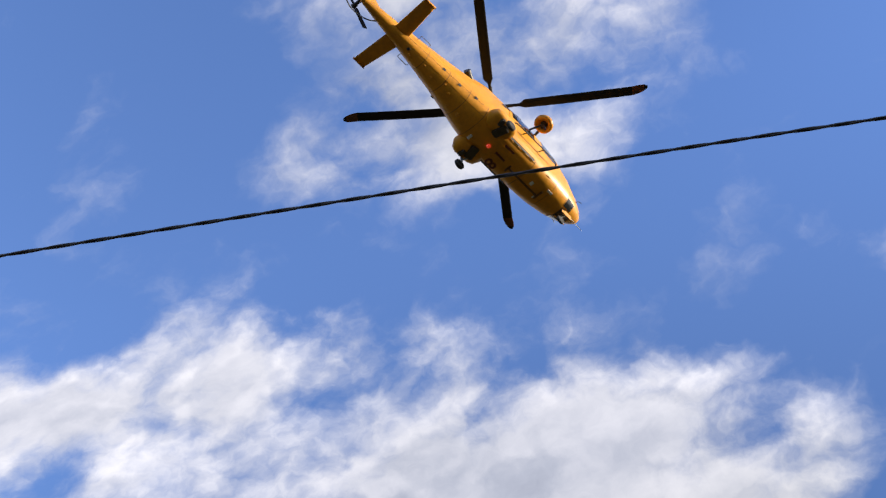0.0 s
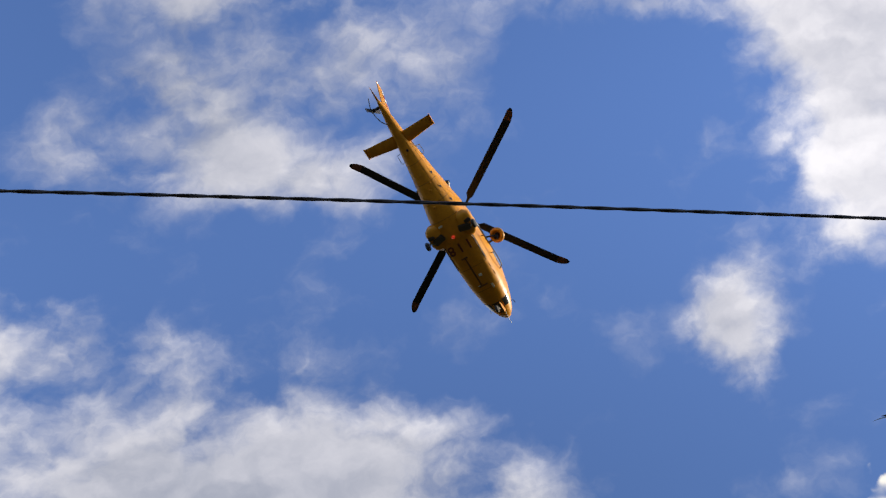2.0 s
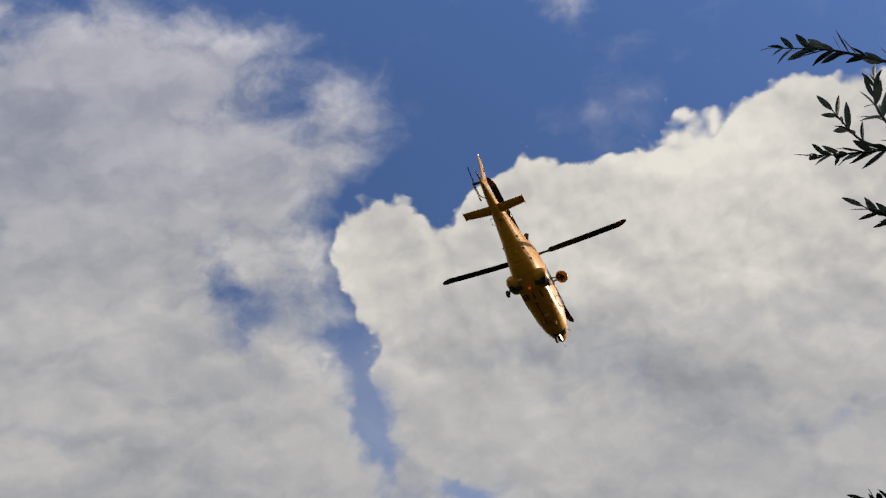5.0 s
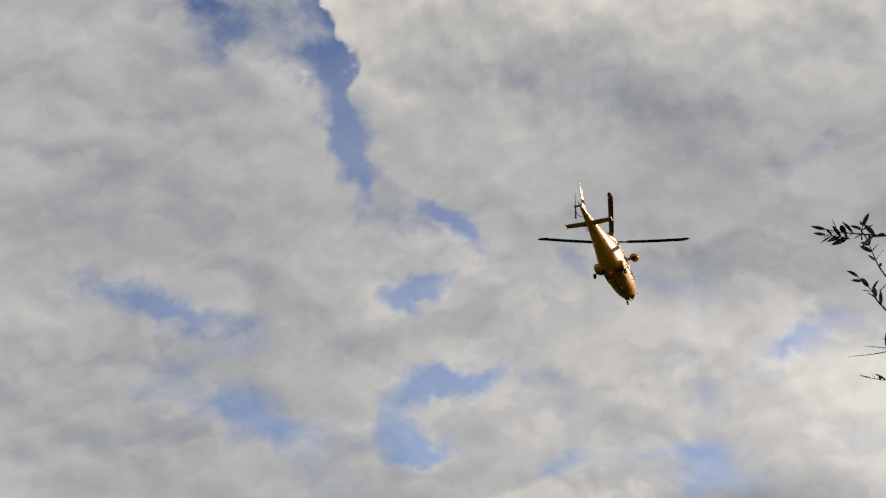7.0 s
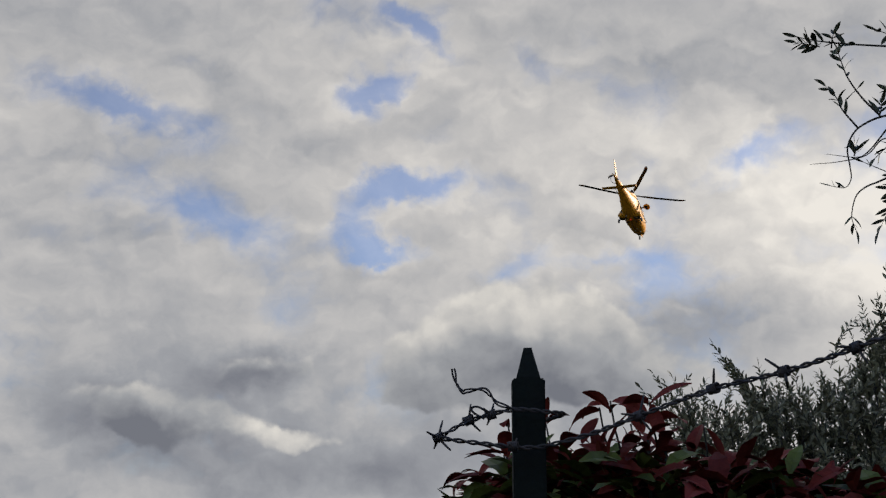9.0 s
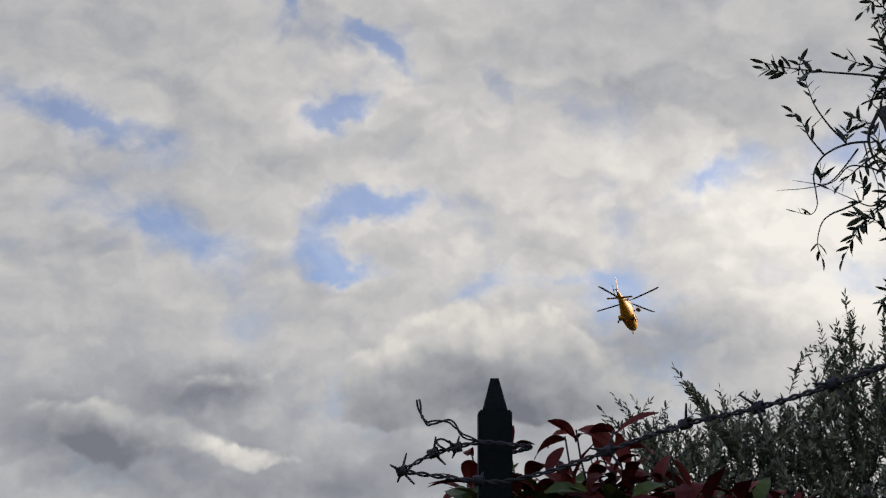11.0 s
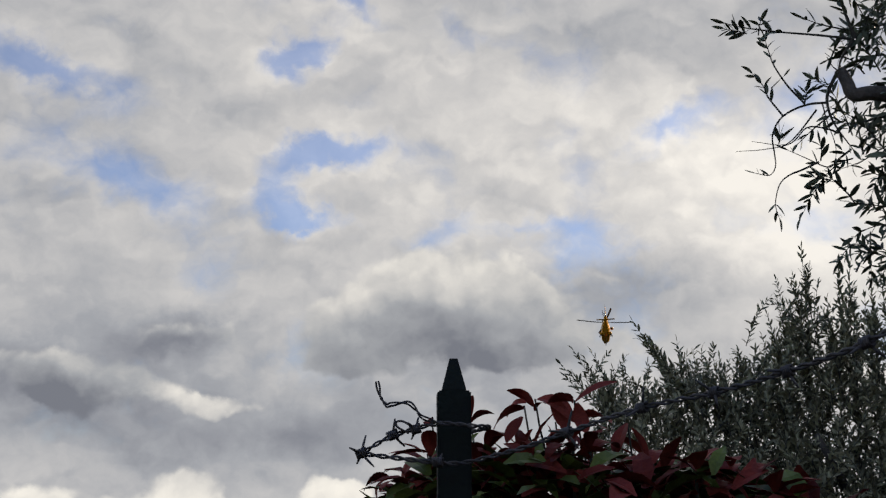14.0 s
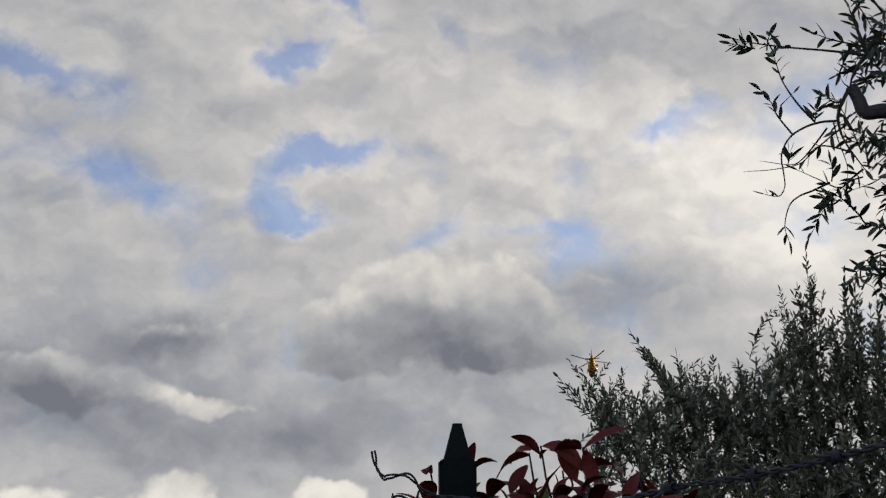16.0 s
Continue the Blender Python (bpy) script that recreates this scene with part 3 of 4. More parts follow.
        box(bm, (.035, .52, .12), (sx * 1.64, -4.9, 1.04), (0, 0, 0), .012)
        part("end_plate", bm, YELLOW, plane)
    fin = part("tail_fin", wing((0, -5.75, 1.3), (0, -7.0, 2.8), 1.1, .5, .16, .07, (1, 0, 0)), YELLOW, top, smooth=True)
    part("ventral_fin", wing((0, -5.9, 1.28), (0, -7.2, 1.22), .9, .42, .13, .05, (1, 0, 0)), YELLOW, top, smooth=True)
    for sx in (-1, 1):
        for k in range(4):
            f = .35 + .13 * k
            bm = bmesh.new()
            box(bm, (.012, .34 - .04 * k, .09), (sx * (.062 - .028 * f + .02), -5.75 - 1.25 * f, 1.3 + 1.5 * f), (-50, 0, 0))
            part("fin_marking", bm, RED if k % 2 == 0 else WHITE, fin, "faded red and white fin marking")
    bm = bmesh.new()
    ball(bm, (.05, .07, .07), (0, -7.12, 2.84), 10, 6)
    part("strobe", bm, STROBE, fin, "white strobe lamp on the fin")
    bm = bmesh.new()
    rod(bm, (0, -6.35, 1.5), (-.38, -6.35, 1.5), .09, .06)
    part("tail_gearbox", bm, DARK, top)
    line = curve_points([(-.08, -5.5, 1.1), (-.3, -5.9, .95), (-.38, -6.5, .92), (-.25, -7.0, 1.05)], 8)
    part("tail_skid", raw_bm(*tube_data(line, .022)), STEEL, top, "bent tube guarding the tail rotor")
    # rotors
    bm = bmesh.new()
    rod(bm, (0, 0, -.45), (0, 0, .12), .11, .09, 14)
    rod(bm, (0, 0, .0), (0, 0, .14), .26, .2, 16)
    for k in range(4):
        a = k * math.pi / 2
        rod(bm, (.15 * math.cos(a), .15 * math.sin(a), .06), (.8 * math.cos(a), .8 * math.sin(a), .1), .075, .06)
        rod(bm, (.3 * math.cos(a + .3), .3 * math.sin(a + .3), -.3), (.45 * math.cos(a + .2), .45 * math.sin(a + .2), .06), .02)
    ball(bm, (.36, .36, .18), (0, 0, .15))
    rotor = part("main_rotor", bm, DARK, top, "dark rotor head with four blades")
    rotor.location = (0, 0, 2.7)
    me = blade_mesh()
    for k in range(4):
        b = new("rotor_blade", me)
        b.parent = rotor
        b.matrix_basis = pose(0, 0, 0, 0, 0, 90 * k)
        tagged(b, "black rotor blade with an ochre tip band")
    bm = bmesh.new()
    rod(bm, (-.1, 0, 0), (.06, 0, 0), .1, .08, 12)
    tail = part("tail_rotor", bm, DARK, top, "dark two-bladed tail rotor")
    tail.location = (-.45, -6.35, 1.5)
    for s in (0, 180):
        bm = bmesh.new()
        box(bm, (.03, .2, .86), (-.03, 0, .53), (0, 0, 8), .012)
        b = part("tail_blade", bm, BLADE, tail)
        b.matrix_basis = pose(0, 0, 0, s, 0, 0)
    return top, rotor, tail


def raw_bm(verts, faces):
    bm = bmesh.new()
    vs = [bm.verts.new(v) for v in verts]
    for f in faces:
        bm.faces.new([vs[i] for i in f])
    bmesh.ops.recalc_face_normals(bm, faces=bm.faces)
    return bm


def wheel(r, w, at):
    prof = [(.35, -.5), (.8, -.5), (.97, -.3), (1, 0), (.97, .3), (.8, .5), (.35, .5)]
    rings = [[Vector(at) + Vector((h * w, f * r * math.cos(a), f * r * math.sin(a))) for a in [k * math.tau / 20 for k in range(20)]] for f, h in prof]
    return loft(rings)


def blade_mesh():
    """One blade along +x, coned upward, with a swept and drooped tip."""
    verts, faces, index = [], [], []
    stations = [(.7, .1, .09), (.95, .12, .1), (1.15, .34, .07), (2.2, .36, .06), (3.4, .36, .055), (4.6, .36, .05), (4.95, .36, .045), (5.2, .33, .04), (5.38, .25, .03), (5.5, .1, .015)]
    n = 12
    for x, c, th in stations:
        sweep = -.32 * max(0, (x - 5.0)) ** 1.3
        rise = .06 + .30 * ((x - .5) / 5.0) ** 1.5
        for k in range(n):
            a = k * math.tau / n
            verts.append((x, sweep + c * (.5 * math.cos(a) - .15), rise + th / 2 * math.sin(a)))
    for i in range(len(stations) - 1):
        for k in range(n):
            faces.append((i * n + k, i * n + (k + 1) % n, (i + 1) * n + (k + 1) % n, (i + 1) * n + k))
            index.append(1 if 6 <= i <= 7 else 0)
    faces += [tuple(range(n)), tuple(range(len(verts) - n, len(verts)))]
    index += [0, 0]
    me = bpy.data.meshes.new("rotor_blade")
    me.from_pydata(verts, [], faces)
    me.materials.append(BLADE)
    me.materials.append(TIPS)
    me.polygons.foreach_set("material_index", index)
    return me


HELICOPTER, MAIN_ROTOR, TAIL_ROTOR = helicopter()


# ---- overhead cable ----
def overhead_cable():
    normal = Vector((-0.258, 0.785, -0.563)).normalized()
    eye = Vector((0.022, -0.048, 1.554))
    along = normal.cross(Vector((0, 0, 1))).normalized()      # level line in that plane
    if along.x < 0:
        along.negate()
    up = along.cross(normal)
    if up.z < 0:
        up.negate()
    mid = eye + up * 5.0 + normal * 0.005
    run = along + Vector((0, 0, 1)).cross(along) * 0.092 + Vector((0, 0, 0.152))     # it climbs from pole to pole
    top = tagged(empty("overhead_cable", Matrix.Translation(mid)), "black twisted overhead power cable against the sky", "cable")
    n = 1800
    for s in (0, 1):
        line = []
        for i in range(n):
            x = -13 + 26 * i / (n - 1)
            a = x / 0.30 * math.tau + s * math.pi
            line.append(run * x - Vector((0, 0, 0.0038 * x * x)) + 0.0028 * (math.cos(a) * up + math.sin(a) * normal))
        part("cable_strand", raw_bm(*tube_data(line, .0056, 6)), SHEATH, top, smooth=True)


overhead_cable()


# ---- fence post and barbed wire ----
def fence_post():
    top = tagged(empty("fence_post", pose(-0.032, 1.51, 0, 0, 0, 4)), "dark green painted steel fence post with a spear tip", "fence post")
    bm = bmesh.new()
    box(bm, (.0415, .0415, 1.745), (0, 0, 1.745 / 2), bevel=.002)
    part("post_tube", bm, GREEN_PAINT, top)
    rings = []
    for w, z in ((.0300, 1.742), (.0300, 1.747), (.0112, 1.784), (.0105, 1.786), (.009, 1.7865)):
        rings.append([Vector((x * w / 2, y * w / 2, z)) for x, y in ((-1, -1), (1, -1), (1, 1), (-1, 1))])
    part("spear_tip", loft(rings), GREEN_PAINT, top)


def twisted(line, r, pitch, gap, pile, phase=0.0):
    length = 0.0
    a, b = [], []
    for i, p in enumerate(line):
        if i:
            length += (p - line[i - 1]).length
        d = (line[min(i + 1, len(line) - 1)] - line[max(0, i - 1)]).normalized()
        s = d.orthogonal().normalized() if abs(d.z) > .9 else d.cross(Vector((0, 0, 1))).normalized()
        u = d.cross(s)
        w = length / pitch * math.tau + phase
        o = gap * (math.cos(w) * s + math.sin(w) * u)
        a.append(p + o)
        b.append(p - o)
    pile.put(*tube_data(a, r, 6))
    pile.put(*tube_data(b, r, 6))


def barb(parent, at, along, size, turn, count=4):
    """A knot of wire with sharp ends."""
    pile = Pile()
    along = Vector(along).normalized()
    s = along.orthogonal().normalized()
    s = Matrix.Rotation(radians(turn), 3, along) @ s
    u = along.cross(s)
    knot = [Vector(at) + along * (-.006 + .012 * k / 40) + .0052 * (math.cos(k * .8) * s + math.sin(k * .8) * u) for k in range(41)]
    pile.put(*tube_data(knot, .0014, 5))
    for k in range(count):
        d = ((s if k % 2 else u) * (1 if k < 2 else -1) + along * (.5 if k % 2 else -.45)).normalized()
        pile.put(*tube_data([Vector(at) + d * .003, Vector(at) + d * size * .6, Vector(at) + d * size], lambda f: .0015 * (1.05 - .75 * max(0, f - .5)), 5))
    pile.make("barb", WIRE, parent, smooth=True)


def barbed_wire():
    top = tagged(empty("barbed_wire"), "weathered twisted barbed wire wound round the post", "barbed wire")
    main = curve_points([(-.141, 1.439, 1.666), (-.096, 1.439, 1.660), (-.03, 1.446, 1.654), (.013, 1.449, 1.662), (.053, 1.43, 1.672), (.1, 1.4, 1.687),
                         (.173, 1.33, 1.708), (.246, 1.27, 1.72), (.306, 1.2, 1.734), (.363, 1.12, 1.753), (.43, .98, 1.79), (.56, .72, 1.80)], 26)
    pile = Pile()
    twisted(main, .0016, .034, .0018, pile)
    pile.make("strand", WIRE, top, smooth=True)
    back = curve_points([(-.141, 1.439, 1.666), (-.104, 1.449, 1.687), (-.05, 1.462, 1.702), (-.005, 1.466, 1.699), (.012, 1.50, 1.70), (-.01, 1.545, 1.698)], 22)
    pile = Pile()
    twisted(back, .0015, .03, .0017, pile)
    pile.make("strand", WIRE, top, smooth=True)
    end = curve_points([(-0.124, 1.455, 1.753), (-0.120, 1.455, 1.735), (-0.112, 1.455, 1.724), (-0.107, 1.455, 1.725), (-0.087, 1.455, 1.727), (-0.077, 1.455, 1.719), (-0.068, 1.455, 1.709), (-.044, 1.462, 1.702)], 12)
    pile = Pile()
    twisted(end, .0013, .05, .0019, pile)
    pile.make("loose_end", WIRE, top, "loose curled wire end", smooth=True)
    loop = curve_points([(-.085, 1.45, 1.69), (-.098, 1.445, 1.697), (-.1, 1.445, 1.703), (-.092, 1.446, 1.704), (-.08, 1.448, 1.697)], 8)
    part("loose_loop", raw_bm(*tube_data(loop, .0014)), WIRE, top)
    for at, along, size, turn, count in (((-.141, 1.439, 1.666), (1, 0, .3), .024, 20, 4), ((-.104, 1.448, 1.688), (1, 0, .35), .020, 60, 4),
                                  ((-.077, 1.454, 1.695), (1, .1, .3), .018, 10, 3), ((.1, 1.4, 1.687), (1, -.6, .3), .026, 35, 4),
                                  ((.178, 1.325, 1.709), (1, -.9, .2), .024, 75, 3), ((.246, 1.27, 1.72), (1, -1, .2), .024, 15, 3),
                                  ((.306, 1.2, 1.734), (1, -1.2, .3), .022, 50, 3), ((.361, 1.122, 1.752), (1, -1.3, .3), .022, 85, 3), ((-.05, 1.438, 1.655), (1, 0, 0), .012, 30, 2)):
        barb(top, at, along, size, turn, count)


fence_post()
barbed_wire()


# ---- plants ----
def leaf_shape(length, width, curl, fold, n=5, blunt=1.0):
    """A pointed leaf with a folded middle rib and two thin sides, along +x."""
    verts, faces = [], []
    for i in range(n + 1):
        f = i / n
        w = width / 2 * (math.sin(math.pi * min(1, (f * .94 + .04) ** blunt)) ** .65) * (1.08 - .2 * f)
        bow = 2 * curl if abs(curl) > .01 else .02
        x, z = length * math.sin(bow * f) / bow, -length * (1 - math.cos(bow * f)) / bow
        verts += [(x, -w, z + fold * w), (x, 0, z), (x, w, z + fold * w)]
    for i in range(n):
        k = 3 * i
        faces += [(k, k + 3, k + 4, k + 1), (k + 1, k + 4, k + 5, k + 2)]
    m = len(verts)
    verts += [(x, y, z - .0006) for x, y, z in verts]
    faces += [tuple(m + i for i in f[::-1]) for f in faces]
    return [Vector(v) for v in verts], faces


def aim(at, way, spin=0.0):
    """A pose at a point with +x along way."""
    return Matrix.Translation(at) @ Vector(way).normalized().to_track_quat("X", "Z").to_matrix().to_4x4() @ pose(0, 0, 0, spin, 0, 0)


LEAVES = [leaf_shape(1, .27, c, .2, 4) for c in (-.1, .05, .2, .35)]


def simple_leaf(pile, rng, at, way, size, index=0):
    v, f = LEAVES[rng.randrange(4)]
    m = aim(at, way, rng.uniform(-70, 70)) @ Matrix.Diagonal((size, size * rng.uniform(.85, 1.3), size, 1))
    pile.put([m @ p for p in v], f, index)


def sprig(wood, leaves, rng, line, r0, leaf, gap, first=0.25, spread=0.9):
    """A twig with pairs of narrow leaves, crossed pair by pair."""
    wood.put(*tube_data(line, lambda f: r0 * (1 - .75 * f), 5))
    run, k, total = 0.0, 0, sum((b - a).length for a, b in zip(line, line[1:]))
    nxt = total * first
    side0 = rng.uniform(0, 6.28)
    for a, b in zip(line, line[1:]):
        d = b - a
        while run + d.length > nxt:
            p = a + d * ((nxt - run) / d.length)
            t = d.normalized()
            s = t.orthogonal().normalized()
            s = Matrix.Rotation(side0 + (k % 2) * 1.57 + rng.uniform(-.4, .4), 3, t) @ s
            for sg in (-1, 1):
                if rng.random() < .88:
                    simple_leaf(leaves, rng, p, s * sg * spread + t * rng.uniform(.5, 1.2) + Vector((0, 0, rng.uniform(-.15, .2))), leaf * rng.uniform(.7, 1.2) * (1 - .35 * (nxt / total) ** 3))
            k += 1
            nxt += gap * rng.uniform(.8, 1.25)
        run += d.length
    simple_leaf(leaves, rng, line[-1], line[-1] - line[-2], leaf * .8)


def bend_line(a, b, c, n=9):
    a, b, c = Vector(a), Vector(b), Vector(c)
    return [a * (1 - t) ** 2 + 2 * b * t * (1 - t) + c * t * t for t in [i / n for i in range(n + 1)]]


def near_olive():
    """The olive tree beside the camera, whose branches hang into the view."""
    rng = random.Random(4)
    top = tagged(empty("olive_tree", pose(2.1, 3.9, 0)), "old olive tree with grey-green narrow leaves and drooping twigs", "olive tree")
    off = Vector((2.1, 3.9, 0))
    wood, twigs, leaves = Pile(), Pile(), Pile()
    limbs = [((0, 0, 0), (.1, .05, .8), (-.05, 0, 1.5), .15), ((-.05, 0, 1.4), (-.05, -.1, 2.75), (-.6, -.3, 2.83), .055),
             ((-.05, 0, 1.45), (.1, .3, 2.6), (.3, .2, 3.6), .08), ((-.02, 0, 1.5), (.4, -.4, 2.3), (.9, -.5, 3.2), .07), ((0, 0, 1.45), (.3, .5, 2.4), (.4, .9, 3.1), .06)]
    for a, b, c, r in limbs:
        wood.put(*tube_data(bend_line(a, b, c, 12), lambda f, r=r: r * (1 - .5 * f), 10))
    # the broken limb in view
    wood.put(*tube_data([p - off for p in curve_points([(1.5, 3.6, 2.82), (1.314, 3.5, 2.808), (1.20, 3.46, 2.812), (1.135, 3.45, 2.805), (1.117, 3.45, 2.845), (1.098, 3.45, 2.885)], 5)], lambda f: .027 * (1 - .38 * f), 9))
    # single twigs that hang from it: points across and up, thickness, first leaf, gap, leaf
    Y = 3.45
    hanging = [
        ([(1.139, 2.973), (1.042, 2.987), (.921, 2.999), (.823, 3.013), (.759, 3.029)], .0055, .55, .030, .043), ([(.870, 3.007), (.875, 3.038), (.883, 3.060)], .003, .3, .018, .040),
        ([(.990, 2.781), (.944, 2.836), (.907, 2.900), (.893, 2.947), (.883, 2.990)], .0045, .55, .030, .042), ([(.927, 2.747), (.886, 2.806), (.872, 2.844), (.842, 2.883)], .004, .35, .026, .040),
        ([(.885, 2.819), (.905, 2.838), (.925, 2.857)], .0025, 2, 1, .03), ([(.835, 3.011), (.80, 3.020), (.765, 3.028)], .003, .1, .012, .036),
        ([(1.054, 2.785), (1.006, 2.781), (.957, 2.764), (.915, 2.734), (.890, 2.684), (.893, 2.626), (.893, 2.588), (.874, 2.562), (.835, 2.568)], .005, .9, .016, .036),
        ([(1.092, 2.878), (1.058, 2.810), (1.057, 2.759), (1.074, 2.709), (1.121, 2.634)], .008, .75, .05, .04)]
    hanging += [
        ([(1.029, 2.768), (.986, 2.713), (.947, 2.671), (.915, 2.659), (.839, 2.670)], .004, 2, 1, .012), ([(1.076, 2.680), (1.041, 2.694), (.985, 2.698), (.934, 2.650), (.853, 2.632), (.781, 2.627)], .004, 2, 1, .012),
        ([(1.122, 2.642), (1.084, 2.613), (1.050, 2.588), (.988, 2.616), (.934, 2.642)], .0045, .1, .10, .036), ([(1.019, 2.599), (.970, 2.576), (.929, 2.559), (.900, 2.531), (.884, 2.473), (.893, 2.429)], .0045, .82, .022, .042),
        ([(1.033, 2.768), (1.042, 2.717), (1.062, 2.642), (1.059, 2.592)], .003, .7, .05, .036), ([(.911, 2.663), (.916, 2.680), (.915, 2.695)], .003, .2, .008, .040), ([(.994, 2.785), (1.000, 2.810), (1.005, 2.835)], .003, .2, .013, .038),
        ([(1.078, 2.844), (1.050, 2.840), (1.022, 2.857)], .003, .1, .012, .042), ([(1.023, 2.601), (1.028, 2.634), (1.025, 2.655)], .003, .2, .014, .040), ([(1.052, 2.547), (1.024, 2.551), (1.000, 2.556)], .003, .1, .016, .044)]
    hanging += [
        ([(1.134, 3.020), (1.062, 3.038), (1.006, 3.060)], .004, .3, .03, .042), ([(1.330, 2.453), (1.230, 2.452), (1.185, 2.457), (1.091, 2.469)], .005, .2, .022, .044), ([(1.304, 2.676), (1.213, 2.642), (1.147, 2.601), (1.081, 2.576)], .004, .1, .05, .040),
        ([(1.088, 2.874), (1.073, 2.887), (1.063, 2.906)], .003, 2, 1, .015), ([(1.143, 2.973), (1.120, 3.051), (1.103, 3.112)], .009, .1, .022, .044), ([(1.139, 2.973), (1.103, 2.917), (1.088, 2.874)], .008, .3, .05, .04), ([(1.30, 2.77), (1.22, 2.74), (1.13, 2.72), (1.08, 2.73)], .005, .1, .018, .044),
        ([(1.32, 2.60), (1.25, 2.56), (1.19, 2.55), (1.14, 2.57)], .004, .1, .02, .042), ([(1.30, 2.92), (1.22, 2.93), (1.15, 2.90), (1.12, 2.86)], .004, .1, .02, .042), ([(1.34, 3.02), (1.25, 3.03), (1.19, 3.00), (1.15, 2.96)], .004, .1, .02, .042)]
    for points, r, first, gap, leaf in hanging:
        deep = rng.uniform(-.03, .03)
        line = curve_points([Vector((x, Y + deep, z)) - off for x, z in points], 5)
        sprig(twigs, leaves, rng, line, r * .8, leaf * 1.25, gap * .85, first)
    # leafy mass round them, thicker to the tree
    for k in range(640):
        u = rng.random() ** .7
        a = Vector((1.20 + .9 * u, Y + rng.uniform(-.35, .6), rng.uniform(2.2, 3.5)))
        low = 2.25 + .35 * max(0, 1.45 - a.x)
        if a.z < low:
            continue
        d = Vector((rng.uniform(-1, .35), rng.uniform(-.5, .5), rng.uniform(-.75, .7))).normalized()
        ln = rng.uniform(.12, .24)
        b = a + d * ln * .5 + Vector((0, 0, .04))
        c = a + d * ln + Vector((0, 0, rng.uniform(-.12, .02)))
        sprig(twigs, leaves, rng, bend_line(a - off, b - off, c - off, 6), .003, .054, .022, .1)
    # high sprays over the fence
    wood.put(*tube_data(bend_line((0, 0, 1.5), (-.5, -.7, 3.0), (-1.25, -1.68, 3.42), 14), lambda f: .05 * (1 - .85 * f), 8))
    spray_wood, spray_leaves = Pile(), Pile()
    for points, g in (([(.540, 3.598), (.642, 3.574), (.712, 3.542), (.86, 3.46)], .019), ([(.557, 3.264), (.625, 3.258), (.745, 3.261), (.86, 3.30)], .016), ([(.617, 3.396), (.656, 3.300), (.697, 3.262)], .022),
                      ([(.730, 3.463), (.715, 3.378), (.741, 3.291)], .018), ([(.625, 3.113), (.657, 3.088), (.712, 3.077), (.90, 3.20)], .020), ([(.70, 2.80), (.76, 2.82), (.92, 3.0)], .022)):
        line = curve_points([Vector((x, 2.1, z)) - off for x, z in points[::-1]], 6)
        sprig(spray_wood, spray_leaves, rng, line, .0045, .058, g, .25, .6)
    spray = spray_wood.make("branch", TWIG, top, "thin branch with leafy sprays, swinging in the wind")
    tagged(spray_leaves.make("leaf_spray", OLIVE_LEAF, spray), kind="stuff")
    # crown behind the view's edge
    for k in range(420):
        v = Vector((rng.gauss(.4, .5), rng.gauss(.1, .5), rng.gauss(3.1, .45)))
        if v.x < -.75:
            continue
        d = Vector((rng.uniform(-1, 1), rng.uniform(-1, 1), rng.uniform(-.4, 1))).normalized()
        sprig(twigs, leaves, rng, bend_line(v, v + d * .12, v + d * .26 + Vector((0, 0, -.03)), 4), .005, .05, .035, .1)
    # sprays that hang in the upper corner of the view
    for a, b, c in (((1.45, 3.4, 3.42), (1.2, 3.35, 3.32), (1.02, 3.3, 3.43)), ((1.5, 3.4, 3.1), (1.35, 3.35, 3.2), (1.2, 3.3, 3.36)), ((1.4, 3.4, 3.05), (1.25, 3.4, 3.12), (1.1, 3.35, 3.2)),
                    ((1.6, 3.3, 3.55), (1.35, 3.2, 3.6), (1.15, 3.2, 3.66))):
        sprig(twigs, leaves, rng, bend_line(Vector(a) - off, Vector(b) - off, Vector(c) - off, 10), .005, .05, .022, .25)
    wood.make("trunk", BARK, top, "gnarled grey-brown trunk and limbs", True)
    tagged(twigs.make("twigwork", TWIG, top), kind="stuff")
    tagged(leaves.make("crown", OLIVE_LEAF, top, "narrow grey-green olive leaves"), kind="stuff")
    return top, spray


SWAYING = []


